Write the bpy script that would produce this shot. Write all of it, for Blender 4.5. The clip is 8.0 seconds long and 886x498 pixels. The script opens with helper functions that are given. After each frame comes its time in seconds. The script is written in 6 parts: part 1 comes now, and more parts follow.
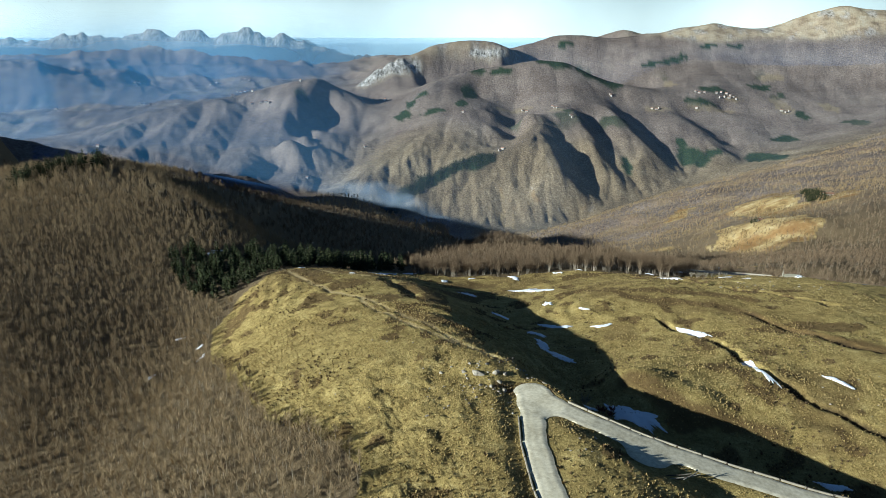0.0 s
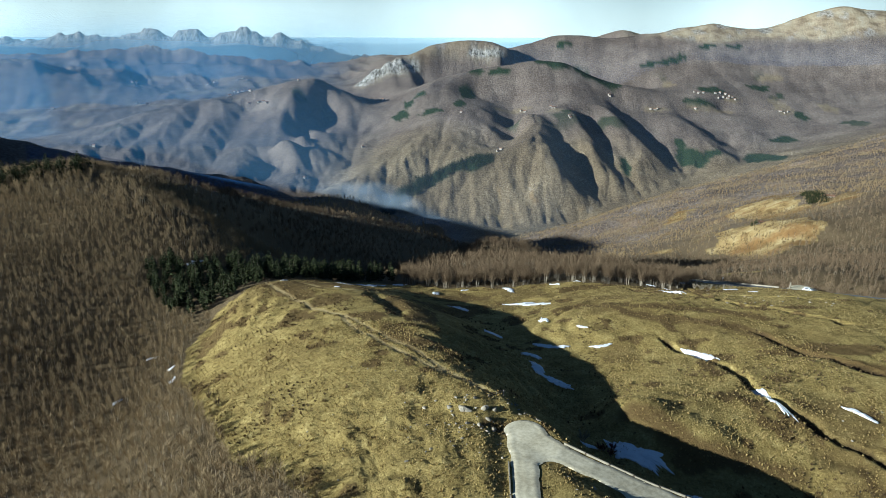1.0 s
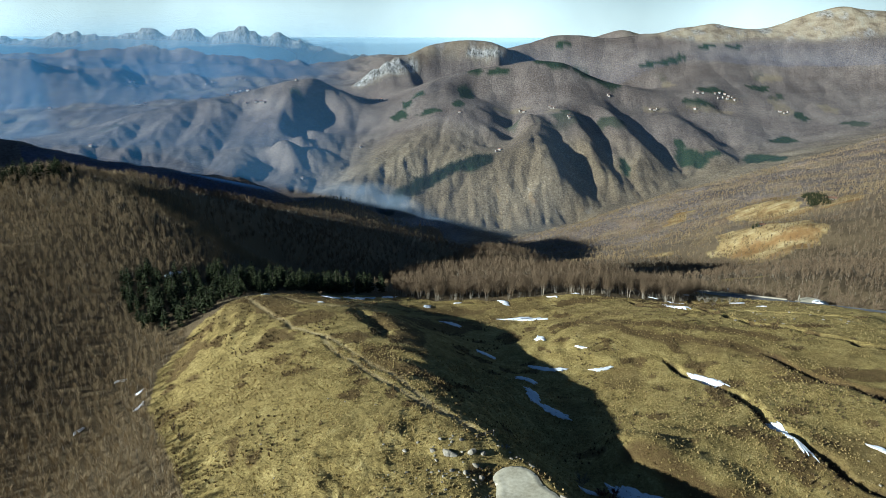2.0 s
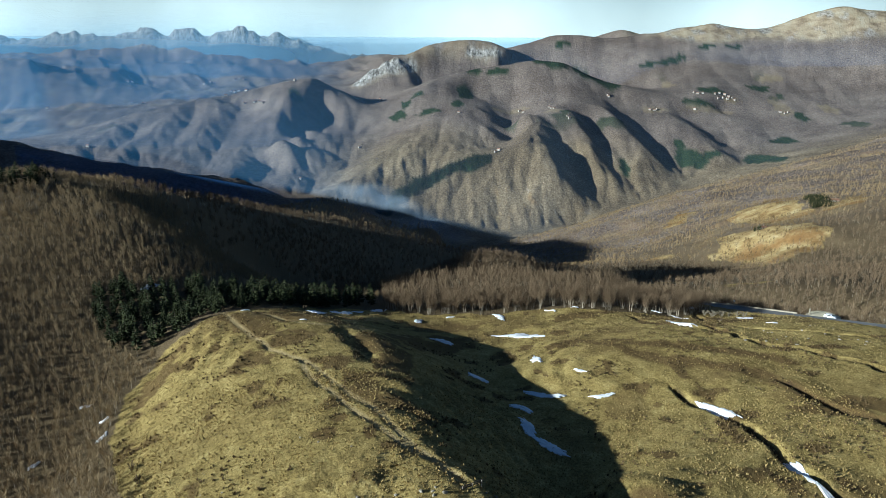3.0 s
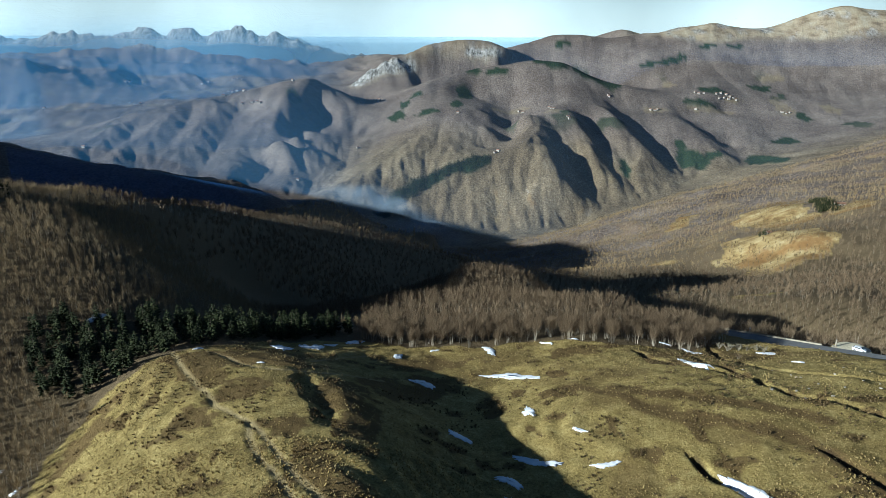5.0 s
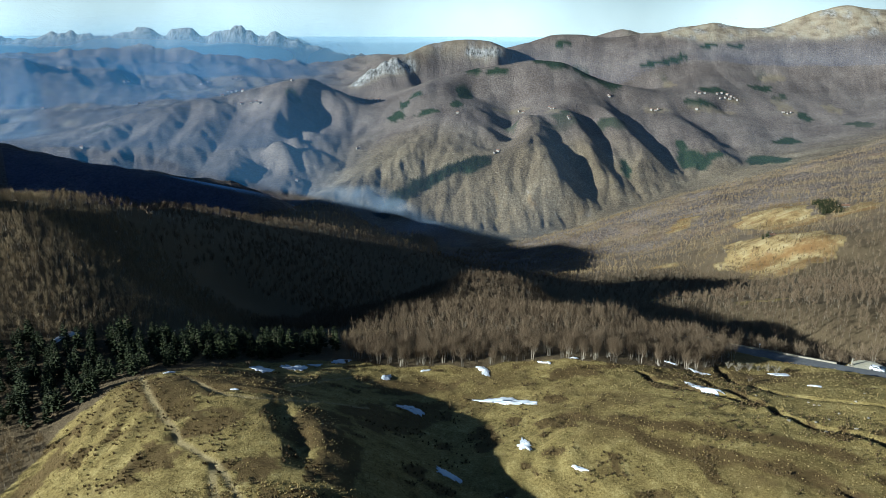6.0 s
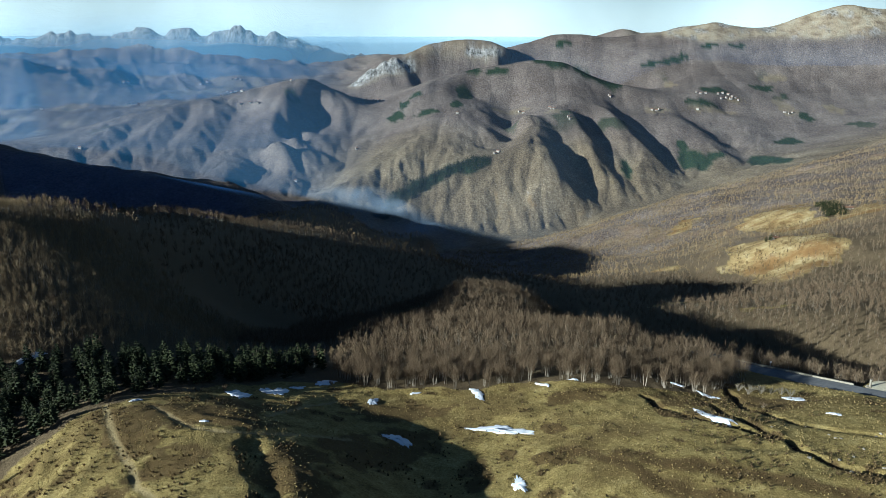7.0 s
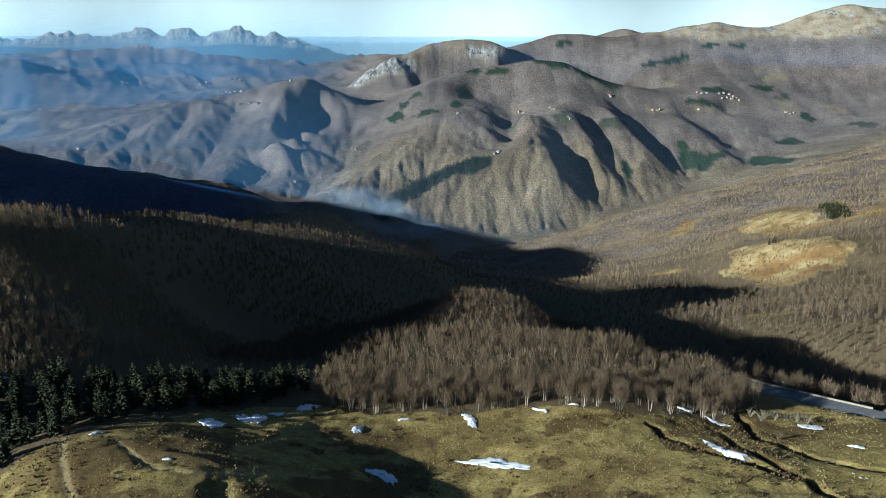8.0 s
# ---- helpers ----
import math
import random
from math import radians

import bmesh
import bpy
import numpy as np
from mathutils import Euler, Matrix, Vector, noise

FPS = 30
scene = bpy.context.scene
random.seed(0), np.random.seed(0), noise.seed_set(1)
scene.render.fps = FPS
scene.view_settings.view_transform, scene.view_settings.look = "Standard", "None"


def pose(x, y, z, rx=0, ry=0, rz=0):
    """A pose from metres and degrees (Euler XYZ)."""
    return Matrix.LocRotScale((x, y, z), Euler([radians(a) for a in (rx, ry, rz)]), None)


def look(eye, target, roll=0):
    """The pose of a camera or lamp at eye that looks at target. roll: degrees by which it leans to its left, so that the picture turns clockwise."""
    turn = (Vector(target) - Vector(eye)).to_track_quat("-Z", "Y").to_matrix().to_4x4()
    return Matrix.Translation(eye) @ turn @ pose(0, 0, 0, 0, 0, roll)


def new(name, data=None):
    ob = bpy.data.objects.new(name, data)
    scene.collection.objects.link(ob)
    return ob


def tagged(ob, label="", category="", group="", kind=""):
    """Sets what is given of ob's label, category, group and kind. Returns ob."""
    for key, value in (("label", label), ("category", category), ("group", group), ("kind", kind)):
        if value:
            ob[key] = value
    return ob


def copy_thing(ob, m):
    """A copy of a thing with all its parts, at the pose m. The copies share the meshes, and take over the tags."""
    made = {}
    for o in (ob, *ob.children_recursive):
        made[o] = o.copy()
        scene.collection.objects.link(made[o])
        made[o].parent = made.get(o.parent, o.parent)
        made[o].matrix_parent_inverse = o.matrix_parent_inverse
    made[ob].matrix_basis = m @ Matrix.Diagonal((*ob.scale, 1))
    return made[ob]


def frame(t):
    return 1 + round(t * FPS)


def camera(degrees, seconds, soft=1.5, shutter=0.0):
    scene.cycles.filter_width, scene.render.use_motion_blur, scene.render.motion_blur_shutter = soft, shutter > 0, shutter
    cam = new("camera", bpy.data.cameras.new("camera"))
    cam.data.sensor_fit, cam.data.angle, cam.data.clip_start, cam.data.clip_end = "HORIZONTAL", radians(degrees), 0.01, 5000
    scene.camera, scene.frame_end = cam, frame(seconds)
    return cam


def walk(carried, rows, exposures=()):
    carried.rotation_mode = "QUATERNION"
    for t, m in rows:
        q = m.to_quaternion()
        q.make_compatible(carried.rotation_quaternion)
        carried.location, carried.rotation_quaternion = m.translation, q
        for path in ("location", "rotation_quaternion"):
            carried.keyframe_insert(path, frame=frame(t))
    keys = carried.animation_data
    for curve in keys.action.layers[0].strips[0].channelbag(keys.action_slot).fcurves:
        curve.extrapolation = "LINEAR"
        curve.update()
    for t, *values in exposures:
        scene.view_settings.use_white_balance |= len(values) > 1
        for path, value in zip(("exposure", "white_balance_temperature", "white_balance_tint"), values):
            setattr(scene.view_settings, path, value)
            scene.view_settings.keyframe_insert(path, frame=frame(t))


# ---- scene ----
# ================= camera =================
cam = camera(66.0, 8.0, soft=0.8)
PATH = [
    (0.0, pose(0.00, 0.00, 80.00, 72.767, 0, 0.027) @ pose(0, 0, 0, 0, 0, -0.027)),
    (1.0, pose(2.64, 13.24, 80.05, 72.755, 0, -0.109) @ pose(0, 0, 0, 0, 0, 0.069)),
    (2.0, pose(5.27, 26.48, 80.10, 72.740, 0, -0.192) @ pose(0, 0, 0, 0, 0, 0.129)),
    (3.0, pose(7.91, 39.72, 80.15, 72.725, 0, -0.232) @ pose(0, 0, 0, 0, 0, 0.158)),
    (4.0, pose(10.54, 52.96, 80.20, 72.710, 0, -0.237) @ pose(0, 0, 0, 0, 0, 0.162)),
    (5.0, pose(13.18, 66.20, 80.25, 72.696, 0, -0.217) @ pose(0, 0, 0, 0, 0, 0.147)),
    (6.0, pose(15.82, 79.44, 80.30, 72.684, 0, -0.181) @ pose(0, 0, 0, 0, 0, 0.116)),
    (7.0, pose(18.45, 92.68, 80.35, 72.675, 0, -0.138) @ pose(0, 0, 0, 0, 0, 0.076)),
    (8.0, pose(21.09, 105.92, 80.40, 72.671, 0, -0.097) @ pose(0, 0, 0, 0, 0, 0.031)),
]
walk(cam, PATH, exposures=[(0.0, 0.97, 5400, 4), (0.8, 0.91, 5350, 3), (3.5, 0.84, 5270, 3), (8.0, 0.86, 5170, 3)])

# ================= light =================
SUN_ELEVATION = 16.5      # degrees above the horizon
SUN_BEARING = 112.0       # degrees to the left of the line of sight (+y)
sun_dir = Vector((-math.sin(radians(SUN_BEARING)) * math.cos(radians(SUN_ELEVATION)),
                  math.cos(radians(SUN_BEARING)) * math.cos(radians(SUN_ELEVATION)),
                  math.sin(radians(SUN_ELEVATION))))
world = bpy.data.worlds.new("sky")
scene.world = world
world.use_nodes = True
wn = world.node_tree
sky = wn.nodes.new("ShaderNodeTexSky")
sky.sky_type = "NISHITA"
sky.sun_disc = False
sky.sun_elevation = radians(SUN_ELEVATION)
sky.sun_rotation = math.atan2(sun_dir.x, sun_dir.y)
sky.altitude = 1400
sky.air_density = 1.0
sky.dust_density = 0.2
sky.ozone_density = 3.0
wn.nodes["Background"].inputs["Strength"].default_value = 0.0275
wn.links.new(sky.outputs[0], wn.nodes["Background"].inputs["Color"])
lamp = bpy.data.lights.new("sun", "SUN")
lamp.energy, lamp.angle, lamp.color = 5.0, radians(0.6), (1.0, 0.94, 0.81)
sun = new("sun", lamp)
sun.matrix_world = look(sun_dir * 300, (0, 0, 0))


# ================= materials =================
def nodes_of(name):
    m = bpy.data.materials.new(name)
    m.use_nodes = True
    return m, m.node_tree, m.node_tree.nodes["Principled BSDF"]


def add(nt, kind, **inputs):
    n = nt.nodes.new(kind)
    for key, value in inputs.items():
        n.inputs[key.replace("_", " ")].default_value = value
    return n


def noise_tex(nt, scale, detail=4.0, rough=0.55, vec=None):
    n = add(nt, "ShaderNodeTexNoise", Scale=scale, Detail=detail, Roughness=rough)
    if vec is None:
        vec = nt.nodes.new("ShaderNodeNewGeometry").outputs["Position"]
    nt.links.new(vec, n.inputs["Vector"])
    return n.outputs["Fac"]


def ramp(nt, fac, stops):
    r = nt.nodes.new("ShaderNodeValToRGB")
    e = r.color_ramp.elements
    while len(e) < len(stops):
        e.new(0.5)
    for el, (p, c) in zip(e, stops):
        el.position, el.color = p, (*c, 1)
    nt.links.new(fac, r.inputs[0])
    return r.outputs[0]


def mix(nt, fac, a, b, mode="MIX"):
    n = nt.nodes.new("ShaderNodeMix")
    n.data_type, n.blend_type = "RGBA", mode
    for sock, v in ((n.inputs[0], fac), (n.inputs[6], a), (n.inputs[7], b)):
        if isinstance(v, (int, float)):
            sock.default_value = v
        elif isinstance(v, tuple):
            sock.default_value = (*v, 1)
        else:
            nt.links.new(v, sock)
    return n.outputs[2]


def math_node(nt, op, a, b=0.0):
    n = nt.nodes.new("ShaderNodeMath")
    n.operation, n.use_clamp = op, False
    for sock, v in zip(n.inputs, (a, b)):
        if isinstance(v, (int, float)):
            sock.default_value = v
        else:
            nt.links.new(v, sock)
    return n.outputs[0]


def bump(nt, bsdf, height, strength, distance):
    b = add(nt, "ShaderNodeBump", Strength=strength, Distance=distance)
    nt.links.new(height, b.inputs["Height"])
    nt.links.new(b.outputs[0], bsdf.inputs["Normal"])


def simple(name, stops, scale, rough=0.85, bump_d=0.0, metal=0.0, vary=0.0):
    """A surface with colour that varies at two scales, and relief."""
    m, nt, b = nodes_of(name)
    tc = nt.nodes.new("ShaderNodeTexCoord").outputs["Object"]
    f1 = noise_tex(nt, scale, 5, 0.6, tc)
    f2 = noise_tex(nt, scale * 0.17, 2, 0.5, tc)
    f = math_node(nt, "ADD", math_node(nt, "MULTIPLY", f1, 0.6), math_node(nt, "MULTIPLY", f2, 0.4))
    col = ramp(nt, f, stops)
    if vary:
        info = nt.nodes.new("ShaderNodeObjectInfo")
        k = math_node(nt, "ADD", math_node(nt, "MULTIPLY", info.outputs["Random"], vary), 1 - vary / 2)
        comb = nt.nodes.new("ShaderNodeCombineColor")
        for i in range(3):
            nt.links.new(k, comb.inputs[i])
        col = mix(nt, 1.0, col, comb.outputs[0], "MULTIPLY")
    nt.links.new(col, b.inputs["Base Color"])
    b.inputs["Roughness"].default_value = rough
    b.inputs["Metallic"].default_value = metal
    b.inputs["Specular IOR Level"].default_value = 0.25
    if bump_d:
        bump(nt, b, f1, 0.6, bump_d)
    return m


def island_material(name, stops, rough=0.9, shine=0.1):
    """Colour that differs from twig to twig (islands of one mesh), with slow drifts over the ground."""
    m, nt, b = nodes_of(name)
    geo = nt.nodes.new("ShaderNodeNewGeometry")
    f = math_node(nt, "ADD", math_node(nt, "MULTIPLY", geo.outputs["Random Per Island"], 0.55),
                  math_node(nt, "MULTIPLY", noise_tex(nt, 0.03, 3, 0.55), 0.45))
    nt.links.new(ramp(nt, f, stops), b.inputs["Base Color"])
    b.inputs["Roughness"].default_value = rough
    b.inputs["Specular IOR Level"].default_value = shine
    return m


def ground_material():
    m, nt, b = nodes_of("hill_ground")
    cover = nt.nodes.new("ShaderNodeAttribute")
    cover.attribute_name = "cover"
    sep = nt.nodes.new("ShaderNodeSeparateColor")
    nt.links.new(cover.outputs["Color"], sep.inputs[0])
    extra = nt.nodes.new("ShaderNodeAttribute")
    extra.attribute_name = "ground"
    sep2 = nt.nodes.new("ShaderNodeSeparateColor")
    nt.links.new(extra.outputs["Color"], sep2.inputs[0])
    fine, mid, slow = noise_tex(nt, 1.9, 6, 0.78), noise_tex(nt, 0.25, 7, 0.75), noise_tex(nt, 0.028, 3, 0.55)
    grass = ramp(nt, math_node(nt, "ADD", math_node(nt, "MULTIPLY", fine, 0.5), math_node(nt, "MULTIPLY", mid, 0.5)),
                 [(0.40, (0.112, 0.076, 0.027)), (0.47, (0.275, 0.20, 0.067)), (0.54, (0.405, 0.304, 0.106)), (0.61, (0.60, 0.475, 0.20))])
    grass = mix(nt, math_node(nt, "MULTIPLY", slow, 0.5), grass, (0.28, 0.222, 0.074))
    heath = ramp(nt, fine, [(0.3, (0.07, 0.045, 0.02)), (0.7, (0.18, 0.115, 0.045))])
    floor = ramp(nt, fine, [(0.3, (0.10, 0.072, 0.039)), (0.7, (0.20, 0.148, 0.081))])
    canopy_f = math_node(nt, "ADD", math_node(nt, "MULTIPLY", noise_tex(nt, 0.14, 5, 0.8), 0.62), math_node(nt, "MULTIPLY", noise_tex(nt, 0.005, 5, 0.6), 0.38))
    canopy = ramp(nt, canopy_f, [(0.40, (0.086, 0.066, 0.053)), (0.47, (0.142, 0.112, 0.091)), (0.54, (0.190, 0.154, 0.127)), (0.62, (0.28, 0.232, 0.19))])
    scrub = ramp(nt, canopy_f, [(0.40, (0.085, 0.062, 0.036)), (0.47, (0.158, 0.119, 0.070)), (0.54, (0.218, 0.169, 0.102)), (0.62, (0.36, 0.29, 0.185))])
    pasture = ramp(nt, noise_tex(nt, 0.045, 7, 0.7), [(0.36, (0.17, 0.105, 0.045)), (0.47, (0.36, 0.255, 0.11)), (0.56, (0.46, 0.35, 0.165)), (0.68, (0.56, 0.46, 0.26))])
    tone = nt.nodes.new("ShaderNodeAttribute")
    tone.attribute_name = "tone"
    tones = nt.nodes.new("ShaderNodeSeparateColor")
    nt.links.new(tone.outputs["Color"], tones.inputs[0])
    canopy = mix(nt, tones.outputs[0], canopy, scrub)
    alpine = ramp(nt, noise_tex(nt, 0.012, 7, 0.65), [(0.36, (0.20, 0.145, 0.085)), (0.47, (0.32, 0.25, 0.155)), (0.56, (0.39, 0.32, 0.205)), (0.68, (0.46, 0.40, 0.29))])
    bracken = ramp(nt, noise_tex(nt, 0.02, 6, 0.7), [(0.47, (0.0, 0.0, 0.0)), (0.60, (0.85, 0.85, 0.85))])
    pasture = mix(nt, bracken, pasture, ramp(nt, fine, [(0.3, (0.17, 0.085, 0.03)), (0.7, (0.33, 0.185, 0.07))]))
    pasture = mix(nt, tones.outputs[1], pasture, alpine)
    conifer = ramp(nt, noise_tex(nt, 0.12, 5, 0.7), [(0.3, (0.014, 0.026, 0.014)), (0.7, (0.04, 0.06, 0.028))])
    upright = nt.nodes.new("ShaderNodeVectorMath")
    upright.operation = "MULTIPLY"
    upright.inputs[1].default_value = (1.0, 0.6, 0.18)
    nt.links.new(nt.nodes.new("ShaderNodeNewGeometry").outputs["Position"], upright.inputs[0])
    rock = ramp(nt, noise_tex(nt, 0.07, 6, 0.7, upright.outputs[0]), [(0.36, (0.06, 0.055, 0.045)), (0.45, (0.22, 0.21, 0.185)), (0.54, (0.36, 0.345, 0.315)), (0.66, (0.50, 0.48, 0.45))])
    peat = ramp(nt, fine, [(0.3, (0.018, 0.013, 0.009)), (0.7, (0.06, 0.04, 0.025))])
    col = mix(nt, math_node(nt, "MULTIPLY", sep2.outputs[0], ramp(nt, fine, [(0.3, (0.25, 0.25, 0.25)), (0.5, (1, 1, 1))])), grass, heath)                 # heather and bilberry patches
    col = mix(nt, sep.outputs[0], col, mix(nt, sep2.outputs[2], floor, canopy))
    col = mix(nt, sep.outputs[1], col, conifer)
    col = mix(nt, sep.outputs[2], col, mix(nt, cover.outputs["Alpha"], pasture, rock))
    col = mix(nt, sep2.outputs[1], col, peat)
    col = mix(nt, extra.outputs["Alpha"], col, ramp(nt, fine, [(0.3, (0.33, 0.25, 0.11)), (0.7, (0.50, 0.39, 0.20))]))
    nt.links.new(col, b.inputs["Base Color"])
    b.inputs["Roughness"].default_value = 0.95
    b.inputs["Specular IOR Level"].default_value = 0.1
    far_relief = math_node(nt, "MULTIPLY", noise_tex(nt, 0.09, 5, 0.7), math_node(nt, "MULTIPLY", sep2.outputs[2], 6.5))
    near_relief = math_node(nt, "MULTIPLY", noise_tex(nt, 1.7, 7, 0.8), 0.6)
    bump(nt, b, math_node(nt, "ADD", far_relief, near_relief), 0.9, 1.0)
    return m


GROUND = ground_material()
TWIGS = island_material("beech_twigs", [(0.2, (0.09, 0.061, 0.036)), (0.5, (0.155, 0.110, 0.065)), (0.8, (0.235, 0.172, 0.105))])
TWIGS_BROWN = island_material("brown_twigs", [(0.2, (0.19, 0.136, 0.073)), (0.5, (0.265, 0.196, 0.106)), (0.8, (0.35, 0.264, 0.147))])
TWIGS_RUST = island_material("rusty_twigs", [(0.2, (0.14, 0.095, 0.048)), (0.5, (0.235, 0.168, 0.085)), (0.8, (0.34, 0.25, 0.13))])
BARK = island_material("beech_bark", [(0.2, (0.14, 0.116, 0.083)), (0.5, (0.235, 0.20, 0.146)), (0.8, (0.36, 0.315, 0.245))])
NEEDLES = island_material("pine_needles", [(0.2, (0.012, 0.016, 0.006)), (0.5, (0.026, 0.033, 0.012)), (0.8, (0.05, 0.056, 0.022))], 0.7)
SNOW = simple("old_snow", [(0.3, (0.70, 0.72, 0.75)), (0.7, (0.86, 0.87, 0.88))], 1.2, 0.6, 0.08)
GRAVEL = simple("pale_gravel", [(0.36, (0.45, 0.395, 0.265)), (0.5, (0.59, 0.53, 0.37)), (0.64, (0.72, 0.655, 0.48))], 1.8, 0.95, 0.012)
ASPHALT = simple("worn_asphalt", [(0.3, (0.10, 0.10, 0.10)), (0.7, (0.20, 0.20, 0.195))], 1.0, 0.9, 0.01)
WOOD = simple("weathered_timber", [(0.3, (0.16, 0.135, 0.10)), (0.7, (0.36, 0.32, 0.25))], 3.0, 0.85, 0.01)
DARK_WOOD = simple("dark_timber", [(0.3, (0.03, 0.024, 0.018)), (0.7, (0.09, 0.07, 0.05))], 4.0, 0.9, 0.01)
STONE = simple("field_stone", [(0.3, (0.17, 0.145, 0.105)), (0.5, (0.28, 0.245, 0.185)), (0.7, (0.42, 0.38, 0.30))], 1.5, 0.9, 0.06, vary=0.5)
CONCRETE = simple("pale_concrete", [(0.3, (0.20, 0.175, 0.125)), (0.7, (0.38, 0.34, 0.26))], 1.5, 0.9, 0.01)


def painted_haze(name, colour, dense, top, bottom, size, fade=None):
    """Painted haze: a sheet mostly clear, the rest scatters light; denser towards the valley."""
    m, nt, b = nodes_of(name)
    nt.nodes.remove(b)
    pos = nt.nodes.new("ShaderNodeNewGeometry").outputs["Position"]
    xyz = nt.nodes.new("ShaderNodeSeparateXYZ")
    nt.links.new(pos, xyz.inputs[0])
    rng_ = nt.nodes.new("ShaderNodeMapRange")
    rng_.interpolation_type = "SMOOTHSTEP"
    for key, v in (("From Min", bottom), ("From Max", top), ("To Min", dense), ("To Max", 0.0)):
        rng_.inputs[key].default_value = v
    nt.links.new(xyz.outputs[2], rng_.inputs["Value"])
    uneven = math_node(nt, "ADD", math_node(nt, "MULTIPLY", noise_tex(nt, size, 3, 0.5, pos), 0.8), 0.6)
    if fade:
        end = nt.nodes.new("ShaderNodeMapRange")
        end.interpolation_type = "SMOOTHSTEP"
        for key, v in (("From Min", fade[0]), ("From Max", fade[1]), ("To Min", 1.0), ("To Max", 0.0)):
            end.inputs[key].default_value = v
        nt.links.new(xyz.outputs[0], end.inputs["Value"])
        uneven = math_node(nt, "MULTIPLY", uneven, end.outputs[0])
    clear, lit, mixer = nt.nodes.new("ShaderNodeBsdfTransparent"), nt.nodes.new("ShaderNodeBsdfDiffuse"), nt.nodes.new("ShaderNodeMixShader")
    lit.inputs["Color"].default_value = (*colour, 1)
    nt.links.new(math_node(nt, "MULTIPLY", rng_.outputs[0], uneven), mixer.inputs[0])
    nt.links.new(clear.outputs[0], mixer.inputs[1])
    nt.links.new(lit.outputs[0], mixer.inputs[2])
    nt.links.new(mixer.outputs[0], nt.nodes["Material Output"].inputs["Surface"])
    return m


# Haze tints painted on sheets; HAZE_SHOULDER also dims the slopes, HAZE_FAR whitens the sky.
HAZE_NEAR = painted_haze("valley_haze", (0.34, 0.56, 0.86), 0.068, 420, -620, 0.002)
HAZE_MID = painted_haze("mountain_haze", (0.16, 0.42, 0.85), 0.075, 260, -300, 0.002)
HAZE_BASIN = painted_haze("basin_haze", (0.08, 0.31, 0.64), 0.20, 260, -200, 0.0015, (-900, -420))
HAZE_FOOT = painted_haze("foothill_haze", (0.40, 0.64, 0.85), 0.40, 300, -40, 0.0015, (-700, -200))
HAZE_WEST = painted_haze("shade_haze", (0.06, 0.17, 0.46), 0.30, -100, -215, 0.002, (-520, -330))
HAZE_FAR = painted_haze("horizon_haze", (0.86, 1.0, 1.0), 0.90, 900, 60, 0.001)
HAZE_SEA = painted_haze("sea_haze", (0.46, 0.68, 0.84), 0.80, 84, 68, 0.0004)
HAZE_SHOULDER = painted_haze("shoulder_haze", (0.05, 0.20, 0.42), 0.20, 220, -420, 0.002, (-500, -120))
PINE_BARK = simple("pine_bark", [(0.3, (0.05, 0.038, 0.028)), (0.7, (0.14, 0.10, 0.075))], 6.0)


# ================= noise in numpy =================
def hash2(ix, iy, seed):
    h = (ix.astype(np.int64) * 374761393 + iy.astype(np.int64) * 668265263 + seed * 1442695041) & 0xFFFFFFFF
    h = ((h ^ (h >> 13)) * 1274126177) & 0xFFFFFFFF
    return ((h ^ (h >> 16)) & 0xFFFF) / 65535.0


def vnoise(x, y, seed=0):
    """Smooth noise from -1 to 1 with a period of about one unit."""
    ix, iy = np.floor(x), np.floor(y)
    fx, fy = x - ix, y - iy
    fx, fy = fx * fx * fx * (fx * (fx * 6 - 15) + 10), fy * fy * fy * (fy * (fy * 6 - 15) + 10)
    a, b = hash2(ix, iy, seed), hash2(ix + 1, iy, seed)
    c, d = hash2(ix, iy + 1, seed), hash2(ix + 1, iy + 1, seed)
    return 2 * ((a * (1 - fx) + b * fx) * (1 - fy) + (c * (1 - fx) + d * fx) * fy) - 1


def fbm(x, y, size, octaves=4, seed=0, gain=0.5):
    out, amp, tot = 0.0, 1.0, 0.0
    for k in range(octaves):
        out = out + amp * vnoise(x / size + 17.3 * k, y / size - 9.1 * k, seed + k)
        tot, amp, size = tot + amp, amp * gain, size * 0.5
    return out / tot


def ridged(x, y, size, octaves=4, seed=0):
    out, amp, tot = 0.0, 1.0, 0.0
    for k in range(octaves):
        out = out + amp * (1 - 2 * np.abs(vnoise(x / size + 7.7 * k, y / size + 3.3 * k, seed + k)))
        tot, amp, size = tot + amp, amp * 0.5, size * 0.48
    return out / tot - 0.3


def smooth(a, b, v):
    t = np.clip((v - a) / (b - a), 0, 1)
    return t * t * (3 - 2 * t)


def near_line(x, y, line):
    """Distance from the points to a polyline of (x, y, ...), and the place along it, from 0 to 1."""
    best, at = np.full(np.shape(x), 1e9), np.zeros(np.shape(x))
    n = len(line) - 1
    for k in range(n):
        (x0, y0), (x1, y1) = line[k][:2], line[k + 1][:2]
        dx, dy = x1 - x0, y1 - y0
        t = np.clip(((x - x0) * dx + (y - y0) * dy) / (dx * dx + dy * dy), 0, 1)
        d = np.hypot(x - x0 - t * dx, y - y0 - t * dy)
        better = d < best
        best, at = np.where(better, d, best), np.where(better, (k + t) / n, at)
    return best, at


